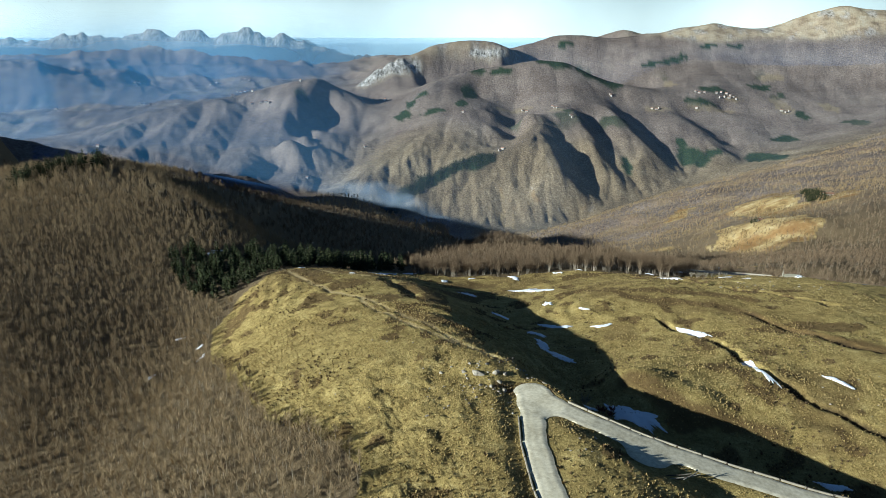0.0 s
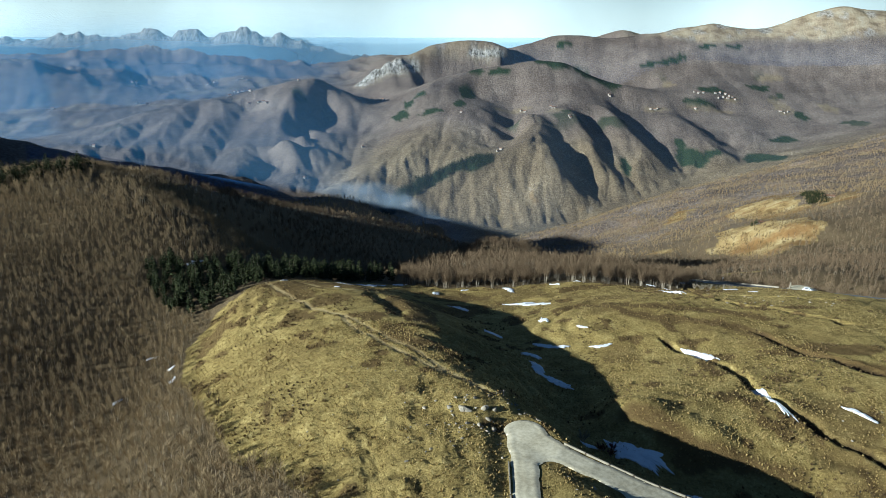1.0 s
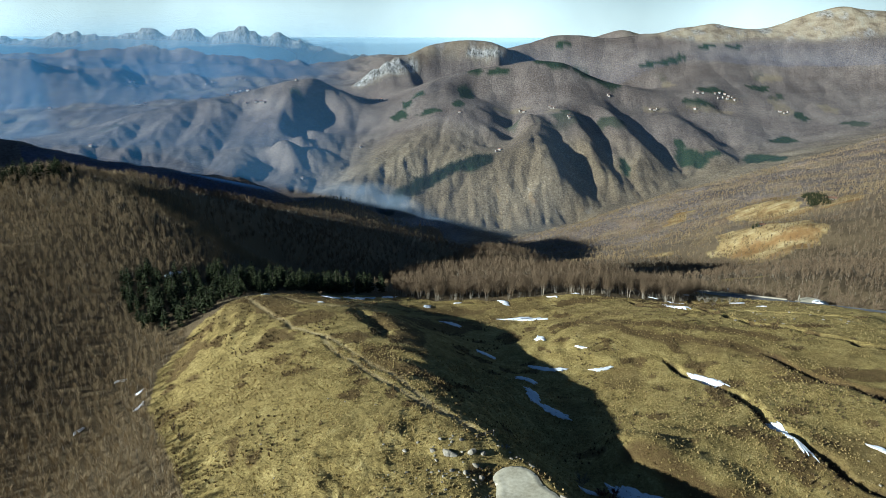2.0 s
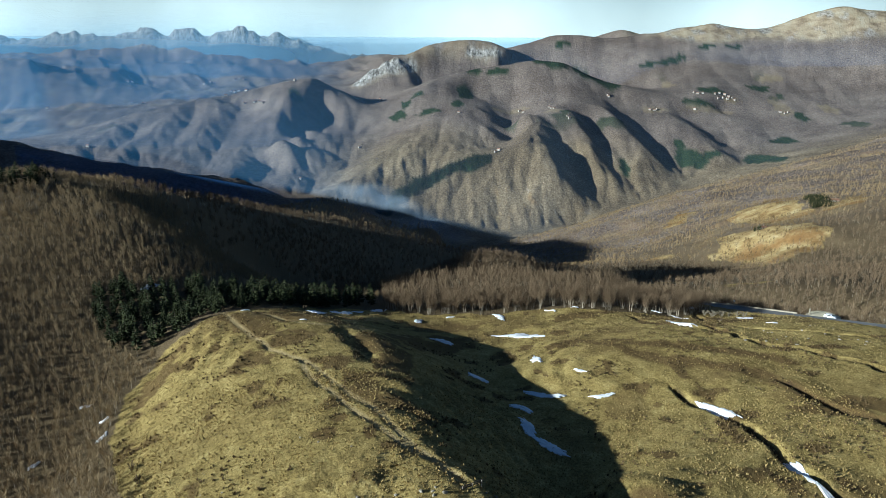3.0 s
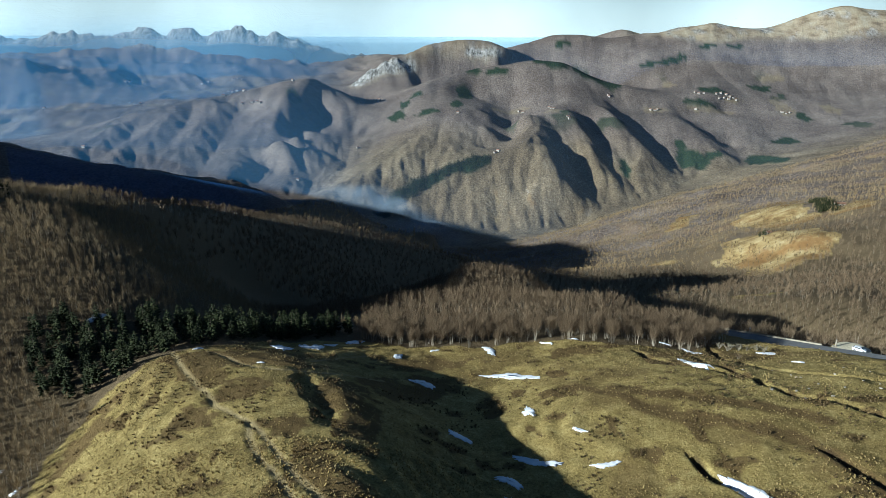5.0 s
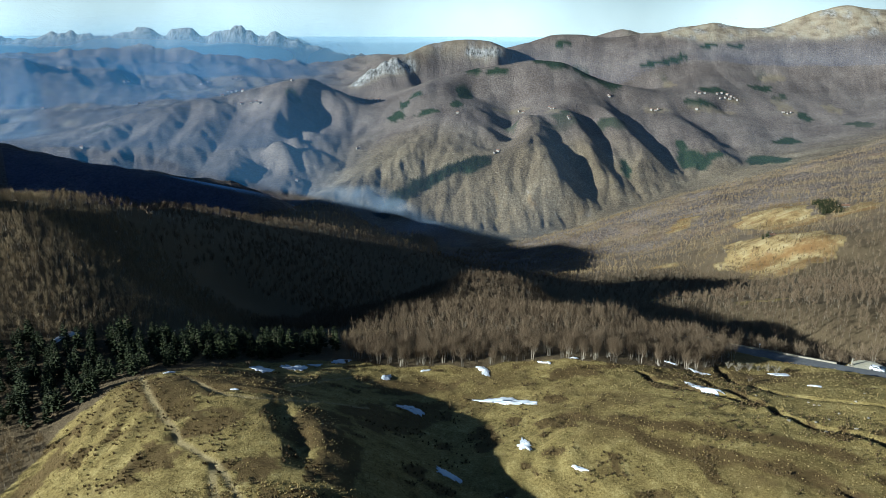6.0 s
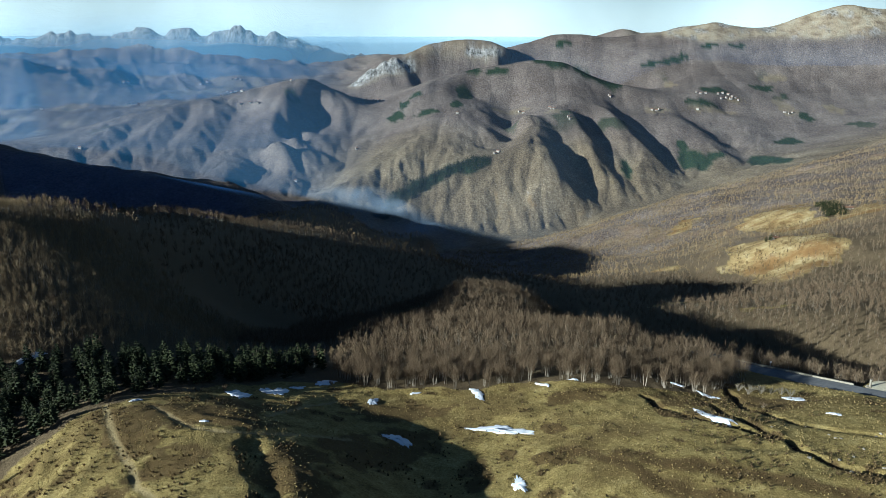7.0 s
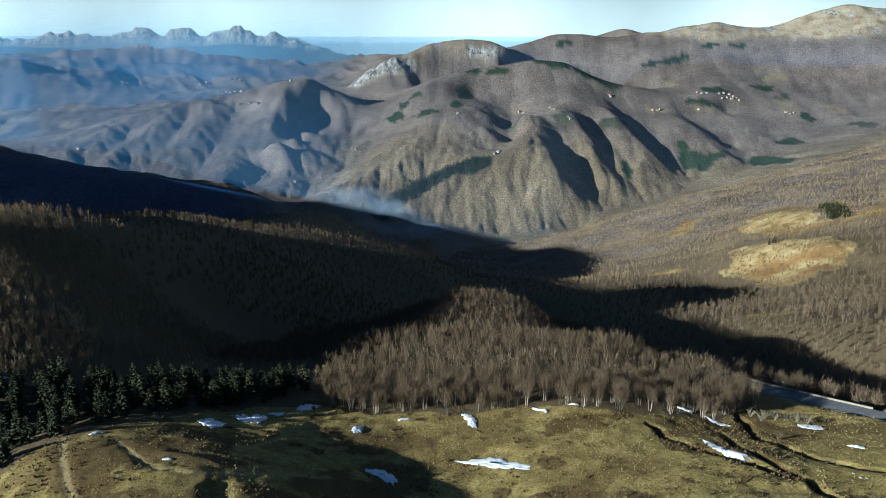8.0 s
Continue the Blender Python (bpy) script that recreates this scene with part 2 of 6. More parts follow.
# ================= landforms: crests, spurs, gullies and valleys =================
MEADOW_CREST = [(-8, 60, 17), (-5, 92, 17), (4, 118, 17.8), (13, 124, 17.2), (7, 142, 14.6), (3, 160, 11.5), (-1, 180, 8.5), (-6, 200, 5.5), (-15, 217, 2.4)]
MEADOW_BACK = [(-18.7, 150, 13), (-30, 185, 8.5), (-40, 212, 5), (-56, 225, 2.5)]
MEADOW_WEST = [(-40, 60, 8), (-40, 100, 7), (-46, 140, 5), (-54, 177, 1.2), (-62, 205, 0)]
SHADY_GULLY = [(70, 92, 4.5), (46, 114, 5.5), (36, 124, 6.8), (31, 138, 4.6), (31, 152, 3), (30, 172, 0.4), (22, 190, -2), (12, 214, -5.5), (4, 238, -9.5), (-11.5, 263, -12.3)]
EAST_MEADOW = [(40, 134, 9.6), (55, 121, 7), (70, 132, 8.7), (95, 112, 8.5), (61, 177, 3), (46, 178, 1.3), (42, 192, 2), (67, 203, 3.5), (47, 204, 2)]
EAST_EDGE = [(38, 231, -7.2), (28, 257, -11.8), (46, 259, -10.6), (80, 235, -4), (90, 258, -12), (108, 236, -4.6), (127, 235, -3.6), (124, 195, 5.2), (128, 178, 6.2), (138, 150, 7), (150, 110, 5)]
NORTH_EDGE = [(-31, 245, -5.2), (-56, 245, -3), (-75, 235, -3)]
ROAD_BED = [(112, 320, -29.5), (114, 305, -25.5), (119, 288, -20.5), (129, 272, -16.5), (138, 259, -13.3), (150, 245, -10), (170, 228, -7)]
LANE_BANK = [(20.5, 101, 17.0), (26, 97, 16.6), (31, 92, 15.8), (24, 88, 17.1), (36, 86, 14.6), (30, 78, 15.8), (46, 82, 12)]
HOLLOW_WEST = [(-85, 60, -4), (-80, 110, -6), (-72, 150, -6), (-66, 172, -5), (-68, 200, -4)]
HILL_RIDGE = [(-230, 200, 8), (-205, 260, 12), (-192, 300, 14.5), (-188, 330, 18), (-176, 345, 19), (-149, 340, 11), (-110, 297, 7), (-80, 262, -3), (-58, 258, -6)]
HILL_FLANK = [(-150, 120, -4), (-140, 190, 1), (-130, 240, 4)]
HILL_BACK = [(-104, 402, -50), (-88, 366, -42), (-56, 318, -28), (-25, 300, -24)]
HILL_SHOULDER = [(-141, 365, -4), (-118, 345, -9), (-94, 320, -10), (-73, 298, -12), (-62, 284, -14)]
WEST_CREST = [(-250, 400, -14), (-275, 443, -24), (-300, 480, -32), (-330, 560, -55), (-335, 700, -95)]
# Added range left of the view that throws shade over BLUE_RIDGE and DARK_HILL.
WEST_SHADE_MASSIF = [(-1250, 200, 180), (-1260, 450, 215), (-1270, 700, 190), (-1330, 900, 150), (-1450, 1200, 40), (-1600, 1500, 25), (-1850, 1800, 25)]
MID_RIDGE = [(-168, 380, 8), (-158, 420, -5), (-165, 480, -20), (-185, 550, -38), (-205, 631, -56), (-208, 720, -85), (-212, 800, -112), (-215, 950, -150)]
DARK_HILL = [(-281, 1040, -186), (-258, 1080, -186), (-231, 1120, -188), (-205, 1150, -186), (-174, 1160, -185), (-143, 1150, -190), (-112, 1140, -206), (-74, 1120, -223), (-37, 1100, -232), (12, 1080, -236)]
DARK_FOOT = [(20, 1080, -262), (60, 1250, -320)]
HOLLOW_FLOOR = [(-100, 450, -68), (-60, 410, -68), (-40, 520, -106), (20, 650, -152), (110, 800, -186), (195, 900, -212), (250, 1100, -275), (230, 1400, -360), (170, 1700, -445), (60, 2000, -530)]
WOOD_DOME = [(66, 270, -12), (20, 285, -17), (88, 333, -29), (40, 350, -33), (0, 335, -30), (20, 400, -46), (32, 432, -48), (62, 425, -51)]
WOOD_EAST = [(110, 400, -80), (100, 330, -36), (165, 330, -56), (195, 350, -72), (168, 503, -103), (230, 420, -92), (251, 546, -104), (290, 508, -94), (285, 350, -80), (350, 400, -84)]
EAST_SLOPE = [(350, 757, -164), (456, 764, -147), (330, 850, -196), (370, 880, -197), (440, 909, -164), (462, 823, -146), (590, 1047, -160), (700, 800, -90), (800, 1300, -190)]
RIGHT_CREST = [(306, 1650, -385), (462, 1720, -346), (629, 1790, -318), (801, 1850, -291), (976, 1900, -260), (1156, 1950, -221), (1373, 2000, -170)]
WEST_VALLEY = [(-380, 250, -40), (-430, 420, -80), (-460, 700, -170), (-460, 1100, -290), (-560, 1400, -390), (-620, 1700, -440), (-800, 1500, -380), (-1200, 1500, -330)]
BLUE_RIDGE = [(-1600, 2050, -140), (-1210, 2000, -214), (-1059, 2000, -248), (-881, 1950, -268), (-724, 1900, -283), (-545, 1850, -302), (-420, 1780, -339), (-300, 1720, -420)]
RIVER = [(-1500, 2500, -470), (-984, 2400, -471), (-603, 2330, -488), (-358, 2280, -503), (-161, 2230, -536), (31, 2230, -558), (223, 2230, -558), (417, 2250, -540), (627, 2330, -500), (891, 2470, -477), (1241, 2720, -410), (1529, 2900, -370)]
SPUR_A = [(370, 3100, -256), (412, 2700, -339), (446, 2550, -440), (489, 2420, -561)]
GULLY_AB = [(506, 3060, -285), (550, 2650, -458), (561, 2490, -523)]
SPUR_B = [(607, 3150, -249), (628, 2850, -345), (661, 2680, -444), (683, 2550, -510)]
GULLY_BC = [(673, 3160, -290), (713, 2700, -449), (740, 2600, -491)]
SPUR_C = [(763, 3250, -238), (831, 2950, -336), (888, 2750, -434), (924, 2600, -483)]
GULLY_CD = [(887, 3230, -299), (964, 2830, -442), (983, 2700, -463)]
SPUR_D = [(1109, 3300, -278), (1199, 3050, -350), (1218, 2800, -420)]
GULLY_DE = [(1213, 3350, -299), (1270, 3080, -379), (1262, 2830, -421)]
SPUR_E = [(1398, 3500, -243), (1378, 3250, -325), (1331, 2900, -413)]
SPUR_F = [(1788, 3450, -252), (1561, 3150, -351), (1353, 2870, -408)]
SPUR_P = [(173, 3500, -196), (238, 3200, -267), (262, 2900, -360)]
GULLY_P = [(338, 3430, -242), (327, 3020, -352)]
SPUR_Q = [(213, 2650, -415), (186, 2500, -494), (159, 2380, -561)]
GULLY_Q = [(343, 2620, -414), (270, 2400, -556)]
RAVINE = [(161, 2720, -381), (13, 2670, -434), (-149, 2560, -490), (-196, 2450, -530)]
SPUR_R = [(-61, 3100, -295.5), (-199, 2850, -369), (-298, 2650, -431), (-389, 2500, -476)]
GULLY_R = [(-246, 3180, -336), (-346, 2880, -429), (-496, 2620, -495)]
SPUR_S = [(-390, 3300, -319.5), (-483, 3000, -393), (-563, 2750, -450), (-635, 2550, -483)]
GULLY_S = [(-559, 3330, -323), (-657, 2990, -409), (-742, 2720, -460)]
SPUR_T = [(-631, 3460, -120), (-686, 3300, -223), (-704, 3080, -333), (-764, 2800, -423), (-816, 2620, -456)]
GULLY_T = [(-588, 3400, -258), (-590, 3170, -329), (-661, 2960, -358)]
SPUR_U = [(-1010, 3370, -225), (-1044, 3230, -269), (-1092, 3040, -328), (-1123, 2850, -380), (-1147, 2740, -416)]
SHOULDER = [(-68, 3500, -146), (196, 3700, -78), (497, 3750, -40), (639, 3700, -49), (800, 3600, -124), (923, 3500, -174), (1124, 3500, -201)]
LEFT_SHOULDER = [(-408, 3640, -286), (-437, 3600, -245), (-464, 3560, -200), (-519, 3520, -172), (-579, 3490, -138), (-633, 3470, -118), (-700, 3460, -128), (-759, 3450, -141), (-812, 3440, -162), (-888, 3430, -185), (-963, 3400, -209), (-1013, 3380, -224), (-1059, 3360, -211), (-1106, 3340, -215), (-1151, 3310, -231)]
PLATEAU = [(-450, 3830, -168), (-399, 3850, -121), (-354, 3870, -87), (-288, 3890, -49), (-228, 3920, -29), (-168, 3960, -12), (-113, 4000, 11), (-51, 4040, 32), (60, 4070, 47), (156, 4090, 56), (236, 4090, 57), (299, 4080, 45), (342, 4060, 27), (379, 4040, 6)]
BACK_VALLEY = [(120, 3880, -130), (400, 3960, -150), (650, 3990, -160), (880, 3950, -175), (1120, 3800, -180)]
ROUND_TOP = [(392, 4180, 9), (458, 4220, 28), (527, 4250, 44), (612, 4270, 69), (696, 4280, 89), (773, 4280, 92), (844, 4270, 89), (916, 4260, 80), (1010, 4260, 70), (1109, 4260, 80), (1214, 4280, 93)]
BALD_PEAK = [(1219, 4300, 100), (1315, 4330, 106), (1433, 4350, 133), (1564, 4360, 149), (1648, 4370, 162), (1728, 4370, 147), (1810, 4360, 134), (1942, 4350, 134), (2036, 4340, 153), (2101, 4330, 179), (2170, 4320, 204), (2251, 4310, 229), (2335, 4300, 248), (2390, 4300, 258), (2476, 4300, 245), (2637, 4310, 234), (2899, 4330, 200)]
TERRACE = [(879, 3420, -236), (1048, 3420, -249), (1290, 3480, -227), (1489, 3560, -206)]
UPPER_SLOPE = [(1158, 3950, -83), (1471, 3950, -52), (1750, 3850, -108), (1988, 3700, -159), (2260, 3600, -181)]
BASIN = [(-3038, 4150, -285), (-2571, 4140, -296), (-2306, 4140, -296), (-2046, 4150, -289), (-1792, 4180, -278), (-1504, 4220, -261), (-1284, 4280, -232), (-1073, 4400, -206), (-846, 4500, -198)]
BASIN_NEAR = [(-2839, 3850, -371), (-2406, 3850, -367), (-2099, 3860, -352), (-1796, 3880, -335), (-1511, 3960, -302), (-1227, 4080, -268)]
ALPS = [(-3616, 5000, 60), (-3028, 5000, 80), (-2876, 5000, 62), (-2738, 5000, 70), (-2667, 5000, 103), (-2537, 5000, 111), (-2404, 5000, 93), (-2329, 5000, 74), (-2230, 5000, 86), (-2150, 5000, 101), (-2060, 5000, 135), (-1980, 5000, 120), (-1871, 5000, 91), (-1833, 5000, 120), (-1738, 5000, 132), (-1681, 5000, 124)]
ALPS_EAST = [(-1681, 5000, 124), (-1642, 5000, 87), (-1571, 5000, 95), (-1499, 5000, 117), (-1457, 5000, 106), (-1387, 5000, 147), (-1334, 5000, 129), (-1274, 5000, 103), (-1174, 5000, 85), (-1133, 5000, 115), (-1085, 5000, 85), (-966, 5000, 52), (-851, 5000, 11), (-735, 5000, -30), (-539, 5000, -49), (-224, 5000, -48)]
ALPS_FOOT = [(-3551, 4880, -42), (-2977, 4880, -37), (-2594, 4880, -36), (-2328, 4880, -50), (-2158, 4880, -64), (-2022, 4880, -49), (-1832, 4880, -67), (-1603, 4880, -78), (-1410, 4880, -66), (-1180, 4880, -73), (-912, 4880, -95), (-681, 4880, -94)]
HILL_DARK = [(-3112, 4300, -132), (-2780, 4320, -99), (-2648, 4330, -86), (-2534, 4350, -70), (-2451, 4350, -103), (-2322, 4340, -145), (-2187, 4330, -188), (-2014, 4320, -210), (-1854, 4300, -228)]
HILL_SECOND = [(-2470, 4560, -108), (-2304, 4540, -142), (-2171, 4530, -127), (-2089, 4520, -133), (-2009, 4510, -177), (-1903, 4500, -222)]
HILL_THIRD = [(-2350, 4760, -80), (-2121, 4700, -113), (-2045, 4660, -140), (-1967, 4620, -180)]
HILL_FOURTH = [(-1805, 4800, -94), (-1635, 4740, -113), (-1655, 4680, -147), (-1675, 4600, -192)]
HILL_FIFTH = [(-1427, 4800, -93), (-1317, 4740, -105), (-1242, 4660, -145), (-1192, 4600, -177)]
HILL_SIXTH = [(-1172, 4840, -94), (-1046, 4780, -113), (-918, 4700, -146), (-798, 4640, -178)]
HILL_SEVENTH = [(-679, 4860, -97), (-658, 4700, -145), (-601, 4600, -176), (-762, 4650, -161)]
HILL_COMBES = [(-1900, 4800, -94), (-1848, 4700, -148), (-1818, 4560, -212), (-1547, 4820, -94), (-1476, 4700, -147), (-1419, 4560, -204), (-1221, 4800, -122), (-1056, 4640, -179)]
BASIN_LOW = [(-2598, 3500, -428), (-2199, 3500, -415), (-1981, 3520, -395), (-1769, 3560, -371), (-1578, 3660, -337)]
LEFT_SHOULDER_WEST = [(-1151, 3310, -231), (-1216, 3270, -240), (-1258, 3240, -252), (-1338, 3180, -264), (-1391, 3120, -287), (-1415, 3060, -299), (-1493, 2960, -330), (-1538, 2860, -346), (-1578, 2760, -367), (-1626, 2650, -377)]
CRAG_FOOT = [(-385, 3790, -159), (-324, 3790, -153), (-258, 3790, -144), (-213, 3795, -141)]
CRAG_NOSE = [(-167, 3920, -41), (-159, 3870, -86), (-156, 3800, -141)]
CRAG_HOLLOW = [(-75, 3930, -59), (-95, 3880, -116), (-108, 3800, -171)]
CRAG_EAST = [(43, 3960, -59), (12, 3900, -111), (-18, 3830, -152)]
EAST_CRAG_FOOT = [(175, 3980, -48), (247, 3970, -62), (325, 3970, -47)]
BACK_PEAK = [(1007, 4800, 65), (1118, 4800, 94), (1217, 4800, 123), (1324, 4800, 98), (1440, 4800, 66)]
GULLY_U = [(-897, 3340, -248), (-936, 3180, -310), (-980, 2980, -368), (-1010, 2780, -414)]
SPUR_V = [(-1215, 3265, -242), (-1234, 3100, -292), (-1279, 2930, -342), (-1309, 2750, -394)]
GULLY_V = [(-1116, 3230, -273), (-1146, 3050, -328), (-1190, 2850, -385)]
SPUR_W = [(-1336, 3175, -266), (-1383, 3010, -317), (-1438, 2840, -356)]
GULLY_W = [(-1276, 3140, -288), (-1318, 2960, -344), (-1363, 2790, -389)]
BACK_SLOPE = [(430, 4500, -90), (700, 4560, -20), (1000, 4560, -10), (1280, 4600, 0), (1600, 4700, 30), (2000, 4700, 30), (2450, 4700, 90)]
SPUR_X = [(-549, 3500, -157), (-506, 3420, -221), (-437, 3330, -283)]
ALPS_BACK = [(-3700, 5130, -60), (-3000, 5130, -60), (-2300, 5130, -60), (-1600, 5130, -60), (-1000, 5130, -90), (-400, 5130, -150)]
PLATEAU_BACK = [(-420, 3965, -165), (-300, 4015, -95), (-200, 4060, -50)]
# Unseen hill, added left of the view to keep the sun off MID_RIDGE.
WEST_SHADE_HILL = [(-345, 410, 60), (-362, 470, 62), (-395, 560, 30)]
BEHIND = [(0, 0, 14), (-200, 0, -5), (250, 0, -20), (0, -400, 0), (-900, -300, -150), (900, -300, -150), (0, -2500, -200), (-3000, -1500, -250), (3000, -1500, -250), (-3500, 1500, -350), (3300, 1800, -50), (2000, 900, -60), (1200, 500, -60), (500, 200, -60), (300, 150, -20), (0, -5000, -300), (0, 5600, -300), (2500, 5300, -100), (-3000, 5600, -200)]
NEAR_FORMS = [MEADOW_CREST, MEADOW_BACK, MEADOW_WEST, SHADY_GULLY, EAST_MEADOW, EAST_EDGE, NORTH_EDGE, ROAD_BED, HOLLOW_WEST, HILL_RIDGE, HILL_FLANK, HILL_BACK, HILL_SHOULDER, WEST_CREST, WEST_SHADE_HILL, WOOD_DOME, LANE_BANK]
MID_FORMS = [MID_RIDGE, DARK_HILL, DARK_FOOT, HOLLOW_FLOOR, WOOD_EAST, EAST_SLOPE, RIGHT_CREST, WEST_VALLEY, WEST_SHADE_MASSIF, BLUE_RIDGE, BEHIND]
FAR_FORMS = [RIVER, SPUR_A, GULLY_AB, SPUR_B, GULLY_BC, SPUR_C, GULLY_CD, SPUR_D, GULLY_DE, SPUR_E, SPUR_F, SPUR_P, GULLY_P, SPUR_Q, GULLY_Q, RAVINE, SPUR_R, GULLY_R,
             SPUR_S, GULLY_S, SPUR_T, GULLY_T, SPUR_U, SHOULDER, LEFT_SHOULDER, LEFT_SHOULDER_WEST, BACK_VALLEY, ROUND_TOP, BALD_PEAK, BACK_PEAK, TERRACE, UPPER_SLOPE, BASIN, BASIN_NEAR, BASIN_LOW, GULLY_U, SPUR_V, GULLY_V, SPUR_W, GULLY_W, SPUR_X, BACK_SLOPE, ALPS_BACK, PLATEAU_BACK]
SHARP_FORMS = [ALPS, ALPS_EAST, ALPS_FOOT, HILL_DARK, HILL_SECOND, HILL_THIRD, HILL_FOURTH, HILL_FIFTH, HILL_SIXTH, HILL_SEVENTH, HILL_COMBES, PLATEAU, CRAG_FOOT, CRAG_NOSE, CRAG_HOLLOW, CRAG_EAST, EAST_CRAG_FOOT]
LOOSE = (EAST_MEADOW, EAST_EDGE, NORTH_EDGE, WOOD_DOME, WOOD_EAST, EAST_SLOPE, BEHIND, LANE_BANK, HILL_COMBES)


def sampled(line, step, soft):
    """Places along a landform's line, with the softness of its crest."""
    out = []
    for a, b in zip(line, line[1:]):
        n = max(1, round(math.dist(a[:2], b[:2]) / step))
        out += [(*(u + (v - u) * k / n for u, v in zip(a, b)), soft) for k in range(n)]
    return out + [(*line[-1], soft)]


def centres():
    out = []
    for forms, step, soft in ((NEAR_FORMS, 18, 7.0), (MID_FORMS, 120, 16.0), (FAR_FORMS, 120, 40.0), (SHARP_FORMS, 120, 18.0)):
        for line in forms:
            out += [(*p, soft) for p in line] if any(line is f for f in LOOSE) else sampled(line, step, soft)
    seen = {}
    for row in out:
        seen.setdefault((round(row[0]), round(row[1])), row)
    return np.array(list(seen.values()), float)


CENTRES = centres()
_d2 = (CENTRES[:, None, 0] - CENTRES[None, :, 0]) ** 2 + (CENTRES[:, None, 1] - CENTRES[None, :, 1]) ** 2
_A = np.sqrt(_d2 + CENTRES[None, :, 3] ** 2)
WEIGHTS = np.linalg.solve(_A + 1e-6 * np.eye(len(_A)), CENTRES[:, 2] + 100.0)


def broad(x, y):
    """The height of the land without its fine relief."""
    x, y = np.atleast_1d(np.asarray(x, float)), np.atleast_1d(np.asarray(y, float))
    flat_x, flat_y, out = x.ravel(), y.ravel(), np.empty(x.size)
    for k in range(0, x.size, 20000):
        dx, dy = flat_x[k : k + 20000, None] - CENTRES[None, :, 0], flat_y[k : k + 20000, None] - CENTRES[None, :, 1]
        out[k : k + 20000] = np.sqrt(dx * dx + dy * dy + CENTRES[None, :, 3] ** 2) @ WEIGHTS
    return out.reshape(x.shape) - 100.0


def fall_line(x, y):
    """The slope of the broad land along x and y."""
    sx, sy = np.empty(x.size), np.empty(x.size)
    for k in range(0, x.size, 20000):
        dx, dy = x[k : k + 20000, None] - CENTRES[None, :, 0], y[k : k + 20000, None] - CENTRES[None, :, 1]
        r = np.sqrt(dx * dx + dy * dy + 60.0 ** 2)
        sx[k : k + 20000], sy[k : k + 20000] = (dx / r) @ WEIGHTS, (dy / r) @ WEIGHTS
    return sx, sy


def runnels(x, y, size, depth, octaves, seed):
    """Branching gullies and spurs that run down the fall line."""
    sx, sy = fall_line(x, y)
    out = np.zeros(x.size)
    for o in range(octaves):
        steep = np.hypot(sx, sy) + 1e-6
        side_x, side_y = -sy / steep, sx / steep
        px, py = x / size, y / size
        cx, cy = np.floor(px), np.floor(py)
        wave, lean, total = np.zeros(x.size), np.zeros(x.size), np.zeros(x.size)
        for i in (-1, 0, 1):
            for j in (-1, 0, 1):
                qx, qy = cx + i, cy + j
                vx = px - qx - 0.15 - 0.7 * hash2(qx, qy, seed + o)
                vy = py - qy - 0.15 - 0.7 * hash2(qx, qy, seed + 50 + o)
                w_ = np.exp(-2.2 * (vx * vx + vy * vy))
                turn = 2 * math.pi * (vx * side_x + vy * side_y)
                wave, lean, total = wave + w_ * np.cos(turn), lean - w_ * np.sin(turn), total + w_
        wave, lean = wave / total, lean / total
        norm = np.maximum(np.hypot(wave, lean), 0.35)
        wave, lean = wave / norm, lean / norm
        bite = smooth(0.04, 0.30, steep)
        out = out + depth * bite * (2 * np.sqrt((1.02 + wave) / 2) - 1.2)
        k = 2 * math.pi * depth / size * bite * lean
        sx, sy = sx + k * side_x, sy + k * side_y
        size, depth = size * 0.5, depth * 0.5
    return out


# ================= roads, tracks and channels, which cut into the land =================
LANE_SOUTH = [(19, 60, 17.4), (15.4, 84.6, 17.4), (14.9, 95.6, 17.4), (15.4, 104.3, 17.2), (17.2, 110, 16.7)]
LANE_EAST = [(17.2, 109.4, 16.8), (21.4, 107.4, 16.85), (26, 104.2, 16.2), (33, 100.3, 14.8), (39.8, 97.4, 13.6), (47.4, 94.4, 12.3), (59.4, 90, 10.6), (90, 82, 7)]
MAIN_ROAD = ROAD_BED
LANE_BLOBS = [(16.6, 114.2, 3.1), (17.6, 109.6, 3.4), (33.6, 96.6, 3.2)]    # turning place, fork, passing place
PARKING = (144.5, 263.5, -14.2, 5.0)
PEAT_CUTS = (
    [(60.5, 181), (64, 171), (68.5, 162), (70, 148), (72.5, 133), (77.5, 124), (83, 115), (92, 106)],
    [(84, 252), (86, 224), (91, 204), (100, 196), (110, 184), (118, 178)],
    [(98, 262), (92, 240), (97, 226), (112, 214), (128, 206)],
    [(84, 179), (92, 164), (96, 156), (106, 148), (120, 141)],
    [(70, 250), (74, 232), (88, 214)],
)
SHADE_VALLEY = [(100, 740), (136, 606), (162, 558), (190, 505), (225, 460), (260, 420)]
EDGE_STEP = [(35, 142), (38, 138), (45, 128.5), (52, 124), (59, 120)]
SMALL_RAVINE = [(-19.5, 210), (-18.4, 207), (-15.5, 202), (-12.6, 196.5), (-10.3, 189.6), (-8.3, 182), (-7, 177)]
